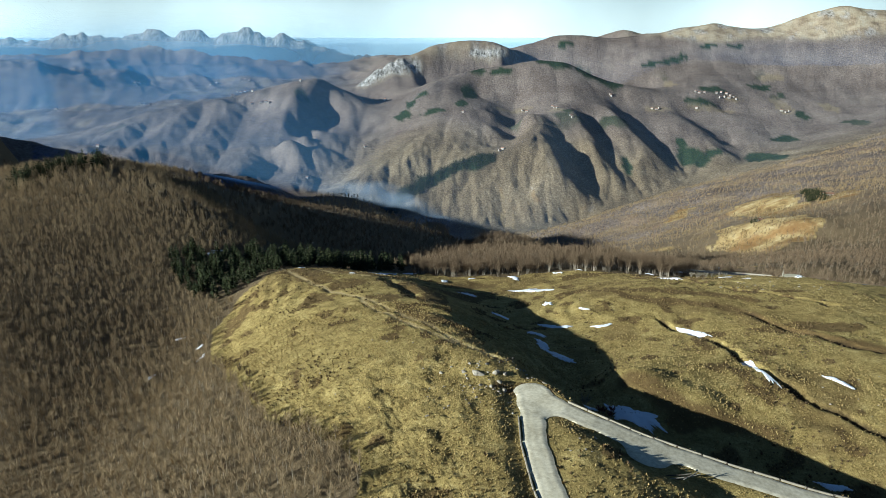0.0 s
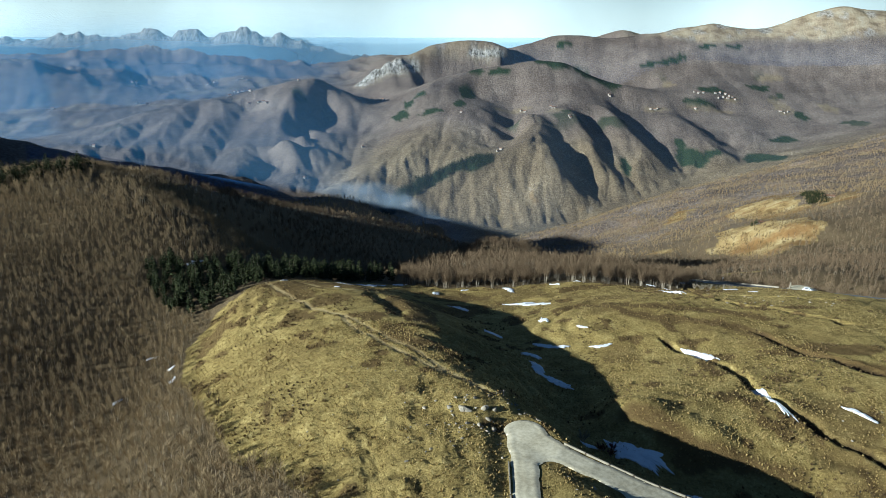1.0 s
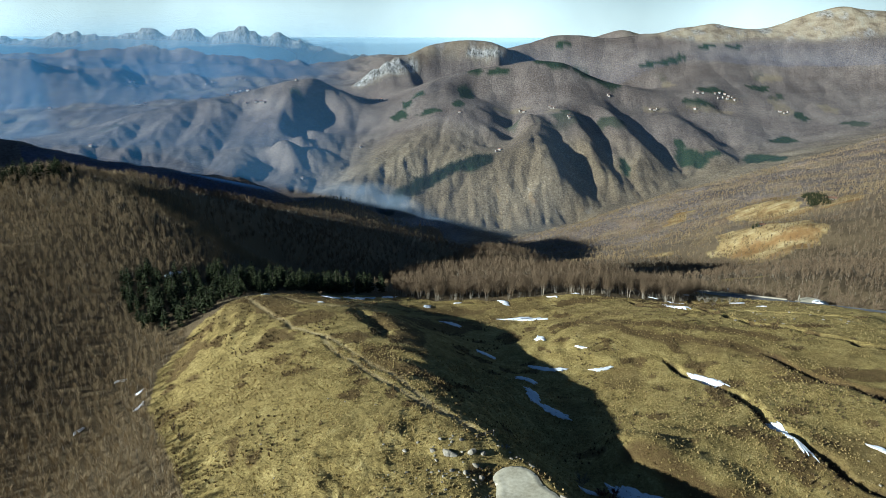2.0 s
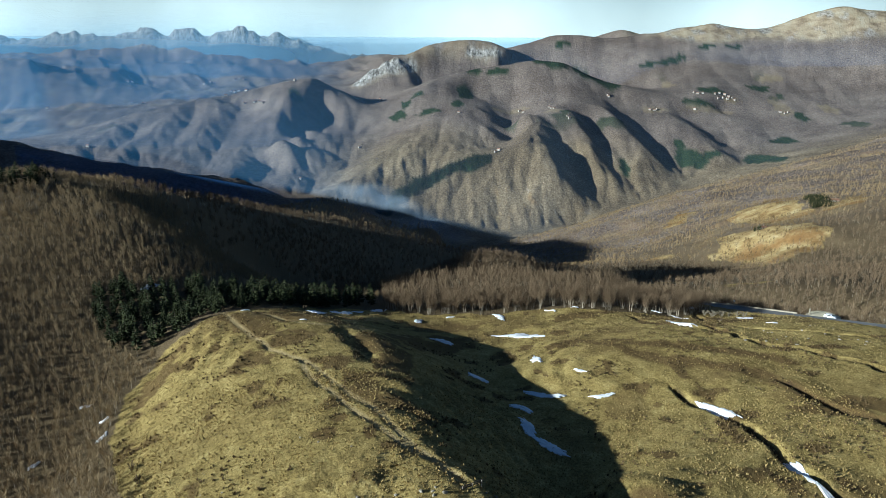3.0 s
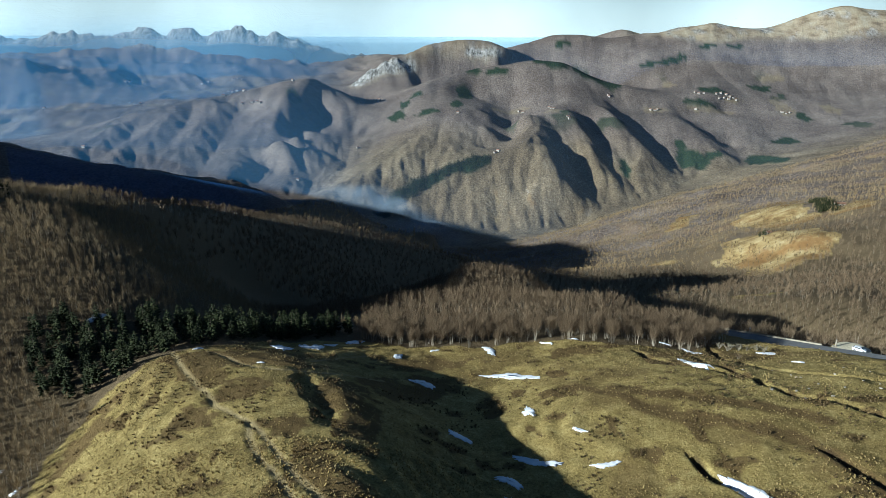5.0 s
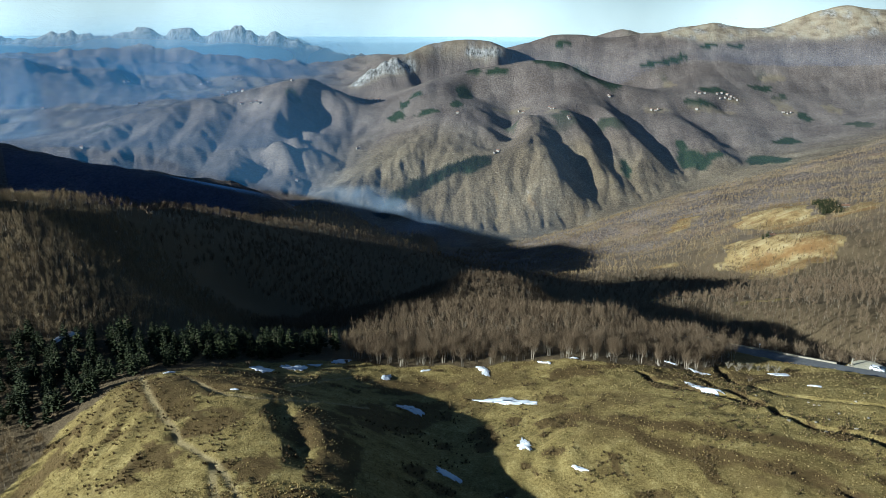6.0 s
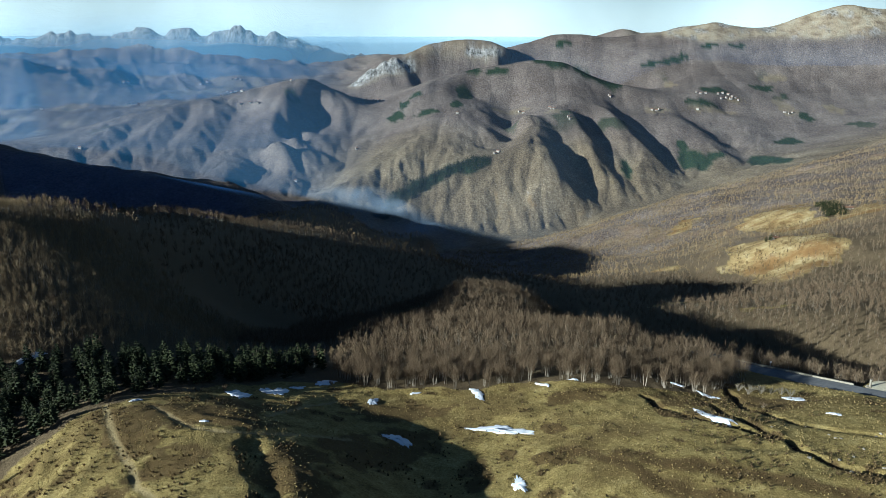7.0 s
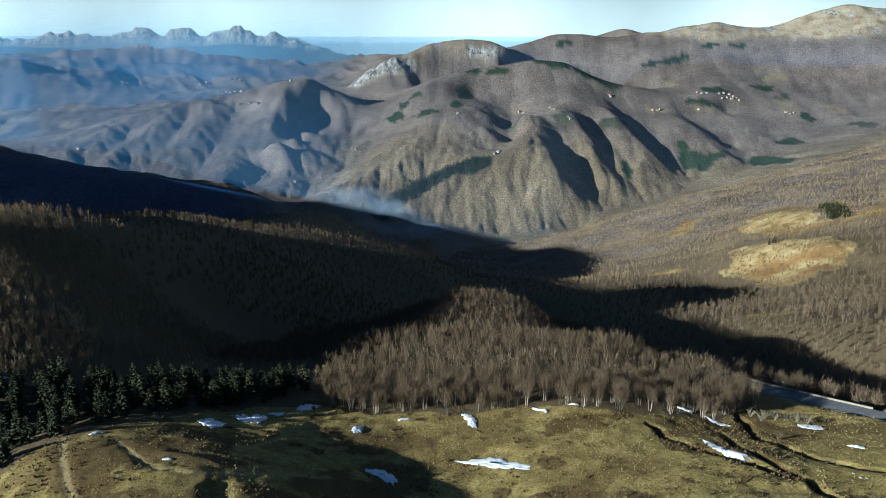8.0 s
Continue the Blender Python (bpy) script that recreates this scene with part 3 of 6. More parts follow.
# Heath patches; those at (2, 218) and (10, 228) paint the gully's shade darker.
HEATH_AND_SHADE_SPOTS = [(-42, 215, 9, 7), (2, 218, 7, 10), (10, 228, 6, 9), (-48, 222, 8, 6), (-36, 224, 9, 7), (-25, 221, 8, 6), (-30, 233, 10, 5), (-39, 206, 5, 5), (-30, 199, 6, 6), (-37.4, 189, 3.5, 4), (-34, 185, 3, 3), (-15.8, 178, 4, 7), (-8, 165, 4.5, 7), (-3, 156, 4, 6), (-12.2, 156, 2.5, 4), (-8.3, 201, 5, 11), (-3, 186, 4, 12), (95, 165, 14, 4), (5, 243, 10, 6), (98, 246, 12, 7), (50, 120, 10, 2.5), (62, 140, 3, 3), (-62, 190, 4, 10), (-44, 118, 7, 7), (-30, 108, 6, 5), (26, 210, 4, 8), (14, 246, 8, 5), (54, 250, 9, 5), (76, 246, 7, 6)]
HEATH_BANDS = ([(44, 216), (48.6, 212.4), (57.3, 199), (67.5, 191.6), (77.3, 186), (84, 180)], [(84, 179), (92, 164), (96, 156), (106, 148), (120, 141)], [(58, 206), (66, 202), (78, 197), (92, 190)], [(40, 131), (47, 125), (56, 121), (64, 117)])
FOOT_TRACK = [(-56.5, 227), (-46, 209.5), (-39, 200), (-33, 191.5), (-28, 187), (-24, 182), (-21.6, 174), (-17.3, 166), (-12.3, 158.8), (-7.5, 151), (-3, 145), (2, 138), (11, 126)]
FOOT_TRACK_WEST = [(-45, 226), (-38.6, 219), (-31, 212.5), (-24, 211), (-17.4, 213), (-9.7, 217.4), (-1.5, 223)]
FOOT_TRACK_EAST = [(-24, 182), (-19.6, 175.7), (-15, 168.8), (-10.8, 161), (-6.5, 155.5), (-1.7, 147.5), (4, 137), (11, 126.5)]
FOOT_TRACK_BACK = [(-20, 226), (-14.5, 242), (-9, 251)]
FOOT_TRACKS = (FOOT_TRACK, FOOT_TRACK_WEST, FOOT_TRACK_EAST, FOOT_TRACK_BACK)
MEADOW = [(-12, 50), (-13, 92), (-18, 101), (-34, 116), (-47, 138), (-63, 168), (-69, 190), (-66, 212), (-57, 228), (-46, 240), (-37, 252), (-14, 267), (2, 262),
          (30, 262), (46, 263), (70, 256), (90, 257), (104, 268), (110, 290), (107, 322), (117, 322), (126, 292), (150, 262), (178, 240), (300, 200), (300, 50)]


def inside(x, y, poly):
    x, y = np.asarray(x, float), np.asarray(y, float)
    hit = np.zeros(x.shape, bool)
    for (x0, y0), (x1, y1) in zip(poly, poly[1:] + poly[:1]):
        if y0 != y1:
            hit ^= ((y0 > y) != (y1 > y)) & (x < (x1 - x0) * (y - y0) / (y1 - y0) + x0)
    return hit


def lane_edge(x, y):
    """The distance outside (+) or inside (-) the gravel of the two lanes and their wide places, which flow into one another."""
    total = 0.0
    for line, half in ((LANE_SOUTH, 2.0), (LANE_EAST, 2.3)):
        d, _ = near_line(x, y, line)
        total = total + np.exp(-np.clip(d - half, -10, 60) / 1.1)
    for cx, cy, r in LANE_BLOBS:
        total = total + np.exp(-np.clip(np.hypot(x - cx, y - cy) - r, -10, 60) / 1.1)
    return -1.1 * np.log(total)


def lane_top(x, y):
    """The height of the gravel, shared between the two lanes."""
    total, weight = 0.0, 0.0
    for line in (LANE_SOUTH, LANE_EAST):
        d, at = near_line(x, y, line)
        k = 1 / (d * d + 0.3)
        total = total + k * np.interp(at * (len(line) - 1), range(len(line)), [p[2] for p in line])
        weight = weight + k
    return total / weight


def on_road(x, y):
    """The nearest road's height, the distance from its middle, and its half width."""
    z, d, half = lane_top(x, y), lane_edge(x, y) + 2.3, np.full(np.shape(x), 2.3)
    dist, at = near_line(x, y, MAIN_ROAD)
    zz = np.interp(at * (len(MAIN_ROAD) - 1), range(len(MAIN_ROAD)), [p[2] for p in MAIN_ROAD])
    closer = dist - 3.2 < d - half
    return np.where(closer, zz, z), np.where(closer, dist, d), np.where(closer, 3.2, half)


CRAGS = ([(-425, 3842), (-354, 3856), (-288, 3868), (-228, 3882), (-172, 3892)], [(170, 4018), (247, 4012), (335, 4012)])


def on_crag(x, y):
    """The two limestone cliffs under the rim of the plateau."""
    out = np.zeros(np.shape(x))
    for line, reach in zip(CRAGS, (64, 36)):
        d, _ = near_line(x, y, line)
        out = np.maximum(out, 1 - smooth(0.55 * reach, reach, d + 14 * fbm(x, y, 50, 3, 165)))
    return out


def height(x, y):
    """The land with its relief, peat cuts and road beds."""
    x, y = np.atleast_1d(np.asarray(x, float)), np.atleast_1d(np.asarray(y, float))
    z = broad(x, y)
    far = smooth(700, 2000, y) * smooth(6500, 5000, np.hypot(x, y))
    alps = smooth(4150, 4400, y) * smooth(-200, -500, x)
    idx = np.flatnonzero(far > 0.001)
    if len(idx):
        fx, fy = x.ravel()[idx], y.ravel()[idx]
        low = smooth(3150, 2750, fy + 0.2 * np.minimum(fx, 0)) * smooth(-900, -300, fx)
        relief = (0.34 + 0.30 * low + 0.3 * smooth(-250, -450, fx) * smooth(3750, 3450, fy)) * runnels(fx, fy, 190.0, 9.0, 3, 3) + low * 2.2 * runnels(fx, fy, 55.0, 1.0, 2, 8) + 2 * fbm(fx, fy, 90, 3, 8)
        cut = np.zeros(x.size)
        cut[idx] = relief
        cut = cut.reshape(x.shape)
        z = z + far * (1 - 0.8 * alps) * cut
    if y.max() > 3300:
        z = z + 13 * on_crag(x, y) * ridged(x, y * 0.25, 34, 3, 9)
        z = z + alps * (30 * smooth(4960, 4860, y) * ridged(x + 0.6 * y, y, 260, 4, 21) + smooth(4850, 4930, y) * (15 * (ridged(x + 0.3 * y, y * 0.4, 62, 4, 27) + 0.25) + 9 * ridged(x, y * 0.5, 27, 2, 29)))
        z = z + smooth(3500, 3800, y) * smooth(-900, -1300, x) * (1 - alps) * 26 * ridged(x, y, 260, 4, 33)
    d, _ = near_line(x, y, SHADE_VALLEY)
    z = z - 16 * np.exp(-((d / 45.0) ** 2))
    slope = smooth(200, 380, x) * smooth(650, 800, y) * smooth(2000, 1800, y)
    z = z + slope * 7 * fbm(x, y, 75, 3, 55) + 12 * np.exp(-(((x - 430) / 48) ** 2 + ((y - 885) / 55) ** 2)) + 16 * np.exp(-(((x - 575) / 60) ** 2 + ((y - 1170) / 90) ** 2))
    mid = smooth(280, 420, y) * (1 - far)
    z = z + mid * 5 * fbm(x, y, 85, 4, 5) * (1 - np.exp(-((x - 40) ** 2 + (y - 400) ** 2) / 90.0 ** 2))
    near = 1 - smooth(320, 480, y)
    if near.max() > 0:
        rough = 0.55 + 0.8 * smooth(12, -4, x) * smooth(150, 110, y)
        lumps = 0.55 * fbm(x, y, 14, 3, 11) + rough * 0.60 * fbm(x, y, 3.4, 4, 12, 0.65)
        steps = 0.22 * np.sin((z + 0.8 * fbm(x, y, 25, 2, 14)) * 4.2) * smooth(0.1, 0.5, np.abs(fbm(x, y, 40, 2, 15)))
        z = z + near * (lumps + steps)
        for k, line in enumerate(PEAT_CUTS):
            d, at = near_line(x + 1.4 * fbm(x, y, 6, 2, 30 + k), y + 1.4 * fbm(x, y, 6, 2, 40 + k), line)
            wide = (1.5 + 0.7 * fbm(x, y, 9, 2, 50 + k)) * smooth(0, 0.08, at) * smooth(1, 0.85, at) + 0.05
            z = z - near * (1.3 if k == 0 else 1.1) * (1 - smooth(0.25, 1.0, d / wide))
        d, at = near_line(x + 1.6 * fbm(x, y, 7, 2, 61), y + 1.6 * fbm(x, y, 7, 2, 62), EDGE_STEP)
        z = z + 1.0 * (1 - smooth(0.0, 7.0, d)) * smooth(0, 0.15, at) * smooth(1, 0.8, at)
        for line in FOOT_TRACKS:
            d, at = near_line(x, y + 1.2 * fbm(x, y, 10, 2, 71), line)
            z = z - 0.22 * (1 - smooth(0.4, 1.0, d))
        d, at = near_line(x + 1.5 * fbm(x, y, 7, 2, 63), y, SMALL_RAVINE)
        z = z - 1.15 * (1 - smooth(0.2, 4.4, d)) * smooth(0, 0.15, at) * smooth(1, 0.75, at)
        rz, rd, half = on_road(x, y)
        z = z + (rz - 0.15 - z) * (1 - smooth(half + 0.6, half + 4.5, rd))
        ax, ay, az, ar = PARKING
        z = z + (az - 0.32 - z) * (1 - smooth(ar + 0.3, ar + 3, np.hypot(x - ax, y - ay)))
    return z


def one(f, x, y):
    return float(f(np.array([float(x)]), np.array([float(y)]))[0])


# ================= what grows where =================
CLEARINGS = [(190, 470, 16, 6), (262, 560, 22, 7), (222, 640, 25, 8), (318, 962, 16, 9), (1764, 3805, 72, 42), (1700, 3472, 42, 98), (1482, 3535, 48, 20), (1308, 3441, 106, 30), (1049, 3400, 64, 20), (1213, 3762, 39, 50), (336, 3356, 115, 20), (1899, 3409, 41, 79), (524, 3199, 55, 36)]
KNOLL = [(366, 905), (401, 942), (403, 978), (423, 996), (439, 960), (458, 905), (480, 888), (468, 822), (445, 792), (406, 757), (366, 735), (352, 770), (372, 864)]
PASTURE = [(490, 1000), (493, 1140), (560, 1250), (640, 1330), (661, 1310), (613, 1164), (545, 1000), (514, 984)]
FARM_STRIP = [(548, 978), (578, 1008), (643, 1060), (640, 1020), (585, 948)]
SCAR = [(432, 1314), (510, 1434), (534, 1422), (471, 1302)]
PINE_WOODS = [(605, 3780, 120, 145), (785, 3876, 77, 216), (807, 3656, 103, 147), (890, 3668, 55, 146), (293, 3634, 78, 30), (174, 3774, 69, 143), (130, 3482, 42, 91), (86, 3310, 28, 47), (-45, 3255, 56, 28), (-160, 3381, 26, 39), (-193, 3291, 39, 50), (1062, 2903, 64, 94), (1156, 2906, 40, 29), (1054, 3040, 21, 56), (1346, 2827, 59, 145), (1552, 3093, 58, 53), (1737, 3348, 37, 61), (1665, 3689, 63, 39), (1205, 3980, 95, 20), (1303, 3997, 62, 20), (1361, 4027, 35, 20), (1516, 4086, 63, 20), (1680, 4078, 49, 24), (756, 2777, 21, 67), (721, 4197, 50, 20), (-102, 3425, 29, 26), (1381, 3600, 80, 40), (1292, 3480, 77, 25), (600, 1075, 16, 12)]


def patches(x, y, spots, wobble, seed):
    out = np.zeros(np.shape(x))
    for k, (cx, cy, rx, ry) in enumerate(spots):
        near = np.flatnonzero((np.abs(x - cx) < 2 * rx) & (np.abs(y - cy) < 2 * ry))
        u, v = x[near], y[near]
        r = np.hypot((u - cx) / rx, (v - cy) / ry) + wobble * fbm(u, v, (rx + ry) * 0.35, 4, seed + k)
        out[near] = np.maximum(out[near], 1 - smooth(0.85, 1.05, r))
    return out


def in_clearing(x, y):
    """The open knoll and pastures on the slope across the valley, with ragged edges."""
    u, v = x + 13 * fbm(x, y, 34, 4, 93), y + 18 * fbm(x, y, 34, 4, 94)
    return inside(u, v, KNOLL) | inside(u, v, PASTURE) | inside(u, v, FARM_STRIP) | inside(u, v, SCAR)


def covers(x, y, z):
    """Woodland, pine wood, bare stone or pasture; and heath, peat, distant canopy: each from 0 to 1."""
    wob = 2.5 * fbm(x, y, 9, 3, 80)
    wood = np.where(inside(x + wob, y - wob, MEADOW), 0.0, 1.0)
    clear = np.maximum(patches(x, y, CLEARINGS, 0.8, 90), np.where(in_clearing(x, y), 1.0, 0.0))
    wood = wood * (1 - clear * (1 - 0.75 * smooth(2000, 2500, y)))
    pine = patches(x, y, PINE_WOODS, 0.5, 120)
    d, _ = near_line(x, y, RAVINE)
    pine = np.maximum(pine, 1 - smooth(24, 44, d + 26 * fbm(x, y, 70, 3, 140)))
    pine = np.maximum(pine, 0.9 * smooth(0.60, 0.66, fbm(x, y, 240, 4, 150)) * smooth(2900, 3200, y) * smooth(3950, 3700, y))
    bald = smooth(52, 92, z + 34 * fbm(x, y, 260, 5, 160)) * smooth(1150, 1400, x) * smooth(3900, 4050, y)
    crag = on_crag(x, y)
    d, _ = near_line(x, y, PLATEAU[5:])
    bald = np.maximum(bald, np.maximum(crag, 0.45 * (1 - smooth(40, 130, d + 60 * fbm(x, y, 120, 3, 166)))))
    bald = np.maximum(bald, smooth(-30, 70, z + 55 * fbm(x, y, 160, 4, 170)) * smooth(4850, 4930, y) * smooth(-500, -800, x) * 0.9)
    bald = np.maximum(bald, clear * smooth(600, 700, y) * (0.9 - 0.76 * smooth(2000, 2500, y)))
    bald = np.maximum(bald, 0.4 * smooth(0.36, 0.5, ridged(x, y * 0.5, 60, 3, 175)) * smooth(2150, 2300, y) * smooth(2800, 2500, y) * smooth(-300, 0, x))
    bald = np.maximum(bald, 0.28 * smooth(-0.1, 0.25, fbm(x, y, 55, 4, 177)) * smooth(150, 400, x) * smooth(850, 1000, y) * smooth(2080, 1950, y))
    heath = smooth(0.18, 0.5, fbm(x, y, 26, 5, 180, 0.65) + 0.10 * smooth(170, 225, y)) * 0.6 * (1 - 0.75 * smooth(30, 5, x) * smooth(200, 165, y)) * (1 - 0.85 * smooth(80, 95, x) * smooth(250, 228, y) * smooth(160, 185, y))
    for k, line in enumerate(HEATH_BANDS):
        d, _ = near_line(x, y + 3 * fbm(x, y, 12, 3, 181 + k), line)
        heath = np.maximum(heath, 0.95 - 0.95 * smooth(1.2, 4.0, d + 1.5 * fbm(x, y, 4, 3, 186)))
    heath = np.maximum(heath, smooth(0.44, 0.54, fbm(x, y, 5.5, 2, 182)) * 0.9)
    heath = np.maximum(heath, patches(x, y, HEATH_AND_SHADE_SPOTS, 0.9, 700) * 0.9)
    peat = np.zeros(np.shape(x))
    for k, line in enumerate(PEAT_CUTS):
        d, at = near_line(x + 1.4 * fbm(x, y, 6, 2, 30 + k), y + 1.4 * fbm(x, y, 6, 2, 40 + k), line)
        peat = np.maximum(peat, (1 - smooth(0.5, 1.1, d)) * smooth(0, 0.05, at) * smooth(1, 0.9, at))
    canopy = smooth(850, 1500, np.hypot(x, y))
    rock = np.maximum(crag, smooth(4800, 4900, y) * smooth(-200, -500, x))
    rock = np.maximum(rock, smooth(0.0, 0.4, fbm(x, y, 80, 4, 190)) * smooth(1200, 2000, y) * 0.8)
    rock = np.maximum(rock * smooth(0, 1, smooth(2100, 2300, y) + smooth(1500, 1100, y)), 0.12 * smooth(3700, 4000, y) * smooth(900, 1300, x))
    path = np.zeros(np.shape(x))
    for line in FOOT_TRACKS:
        d, at = near_line(x, y + 1.2 * fbm(x, y, 10, 2, 71), line)
        path = np.maximum(path, (1 - smooth(0.35, 0.95, d)) * 0.85)
    bald = np.maximum(bald, 0.4 * smooth(0.0, 0.3, fbm(x, y, 130, 4, 178)) * smooth(-130, -220, z) * smooth(3350, 3500, y) * smooth(-600, -1000, x))
    steep = smooth(3150, 2700, y + 0.2 * np.minimum(x, 0) + 160 * fbm(x, y, 300, 3, 176)) * smooth(1900, 2200, y) * smooth(-700, -250, x)
    return wood, pine * wood, bald, heath, peat * 0.9, canopy, rock, path, steep


# ================= the ground: one sheet to the horizon =================
def mesh_object(name, verts, faces, material, parent=None, flat=True):
    """A mesh from arrays of places and of triangles or quads."""
    verts, faces = np.asarray(verts, np.float32), np.asarray(faces, np.int32)
    n = faces.shape[1]
    me = bpy.data.meshes.new(name)
    me.vertices.add(len(verts))
    me.vertices.foreach_set("co", verts.ravel())
    me.loops.add(faces.size)
    me.loops.foreach_set("vertex_index", faces.ravel())
    me.polygons.add(len(faces))
    me.polygons.foreach_set("loop_start", np.arange(len(faces), dtype=np.int32) * n)
    me.polygons.foreach_set("use_smooth", np.full(len(faces), not flat))
    me.update(calc_edges=True)
    for mat in material if isinstance(material, (list, tuple)) else (material,):
        me.materials.append(mat)
    ob = new(name, me)
    if parent:
        ob.parent = parent
    return ob


def build_ground():
    mid = np.array([12.0, 25.0])
    fine = np.radians(np.linspace(-42, 42, 540))
    rest = np.radians(np.linspace(43, 317, 92))[1:-1]
    ang = np.r_[fine, rest]
    rad = np.r_[np.linspace(0.01, 60, 13)[:-1], np.arange(60, 265, 0.75), 265 * 1.0125 ** np.arange(0, 162)]
    rad = np.r_[rad, rad[-1] * 1.0062 ** np.arange(1, 146)]
    rad = np.r_[rad, rad[-1] * 1.0032 ** np.arange(1, 82)]
    rad = np.r_[rad, rad[-1] * 1.04 ** np.arange(1, 9)]
    A, R = np.meshgrid(ang, rad)
    x, y = mid[0] + R * np.sin(A), mid[1] + R * np.cos(A)
    bands = np.searchsorted(rad, (520, 2150, 3400))
    z = np.concatenate([height(u, v) for u, v in zip(np.split(x, bands), np.split(y, bands))])
    nr, na = x.shape
    verts = np.stack([x.ravel(), y.ravel(), z.ravel()], 1)
    i, j = np.meshgrid(np.arange(nr - 1), np.arange(na), indexing="ij")
    a, b = i * na + j, i * na + (j + 1) % na
    faces = np.stack([a, b, b + na, a + na], -1).reshape(-1, 4)[:, ::-1]
    ob = mesh_object("ground", verts, faces, GROUND, flat=False)
    wood, pine, bald, heath, peat, canopy, rock, path, steep = covers(verts[:, 0], verts[:, 1], verts[:, 2])
    for name, cols in (("cover", (wood, pine, bald, rock)), ("ground", (heath, peat, canopy, path)), ("tone", (steep, smooth(3000, 3300, verts[:, 1]), steep, steep))):
        att = ob.data.color_attributes.new(name, "FLOAT_COLOR", "POINT")
        att.data.foreach_set("color", np.stack(cols, 1).astype(np.float32).ravel())
    return tagged(ob, "straw-coloured mountain meadow running into wooded hills, valleys and distant ranges", "ground", kind="structure")


ground = build_ground()


# ================= bare beeches =================
def prism(p0, p1, r0, r1):
    """A three-sided tapered stem."""
    ring = np.array([(math.cos(a), math.sin(a), 0) for a in (0.3, 2.4, 4.5)])
    v = np.r_[p0 + ring * r0, p1 + ring * r1]
    return v, [(0, 1, 4), (0, 4, 3), (1, 2, 5), (1, 5, 4), (2, 0, 3), (2, 3, 5)]


class Shape:
    """Gathers triangles."""

    def __init__(self):
        self.v, self.f = [], []

    def put(self, v, f):
        n = len(self.v)
        self.v += [tuple(p) for p in v]
        self.f += [tuple(k + n for k in t) for t in f]

    def arrays(self):
        return np.array(self.v, np.float32), np.array(self.f, np.int32)


def bare_tree(rng, tall, stems, twigs, wide):
    """Bark and twigs of a leafless beech: stems that fork low and spread into a rounded, upswept crown."""
    bark, twig = Shape(), Shape()
    lines = []
    for s in range(stems):
        a, lean = 6.28 * (s + rng.random()) / stems, rng.uniform(0.08, 0.24) * (1 if stems > 1 else 0.3)
        p0 = np.array([0.3 * math.cos(a), 0.3 * math.sin(a), -0.3]) * (1 if stems > 1 else 0.2)
        p1 = p0 + np.array([math.cos(a) * lean * 0.7, math.sin(a) * lean * 0.7, 1]) * tall * rng.uniform(0.38, 0.5)
        p2 = p1 + np.array([math.cos(a) * lean * 2.0, math.sin(a) * lean * 2.0, 1]) * tall * rng.uniform(0.28, 0.4)
        r = rng.uniform(0.05, 0.085) * tall / 7
        bark.put(*prism(p0, p1, r, r * 0.65))
        bark.put(*prism(p1, p2, r * 0.65, r * 0.15))
        lines += [(p1 + (p0 - p1) * 0.25, p2)]
    for k in range(twigs):
        p0, p1 = lines[rng.randrange(len(lines))]
        t = rng.random()
        p = p0 + (p1 - p0) * t
        a, up = rng.uniform(0, 6.28), rng.uniform(0.05, 1.15)
        # tips lie on an uneven dome
        reach = tall * rng.uniform(0.16, 0.29)
        tip = np.array([p[0] * 0.8 + math.cos(a) * reach * math.sqrt(1.05 - 0.85 * min(max(up, 0), 1)), p[1] * 0.8 + math.sin(a) * reach * math.sqrt(1.05 - 0.85 * min(max(up, 0), 1)), p[2] + tall * 0.05 + reach * (0.25 + up)])
        d = tip - p
        side = np.cross(d, (rng.uniform(-1, 1), rng.uniform(-1, 1), rng.uniform(-0.3, 0.3)))
        side = side / (np.linalg.norm(side) + 1e-6) * wide * rng.uniform(0.6, 1.3)
        twig.put([p, p + d * 0.6 + side, tip], [(0, 1, 2)])
    return bark.arrays(), twig.arrays()


def pine_tree(rng, tall, whorls, arms):
    """Bark and needles of a bushy conifer: drooping sprays in uneven whorls."""
    bark, leaf = Shape(), Shape()
    bark.put(*prism(np.array([0, 0, -0.4]), np.array([0, 0, tall * 0.95]), tall * 0.018, 0.02))
    for w_ in range(whorls):
        t = (w_ + 0.6 * rng.random()) / whorls
        z = tall * (0.10 + 0.88 * t)
        reach = tall * 0.29 * (1 - t) ** 0.6 * (0.75 + 0.25 * min(1.0, 6 * t)) + 0.2
        for k in range(arms):
            a = 2 * math.pi * (k + rng.random()) / arms
            r = reach * rng.uniform(0.6, 1.15)
            d, s = np.array([math.cos(a), math.sin(a), 0]), np.array([-math.sin(a), math.cos(a), 0])
            p = np.array([0, 0, z])
            tip = p + d * r + np.array([0, 0, r * rng.uniform(-0.25, 0.35)])
            half = p + (tip - p) * 0.55 + np.array([0, 0, 0.12 * r])
            wd = r * rng.uniform(0.22, 0.38)
            low = np.array([0, 0, -0.22 * r])
            leaf.put([p, half + s * wd + low, tip, half - s * wd + low, half], [(0, 1, 4), (4, 1, 2), (0, 4, 3), (4, 2, 3)])
    leaf.put([(0.12, 0, tall * 0.9), (-0.1, 0.12, tall * 0.9), (0, -0.12, tall * 0.9), (0, 0, tall * 1.02)], [(0, 1, 3), (1, 2, 3), (2, 0, 3)])
    return bark.arrays(), leaf.arrays()


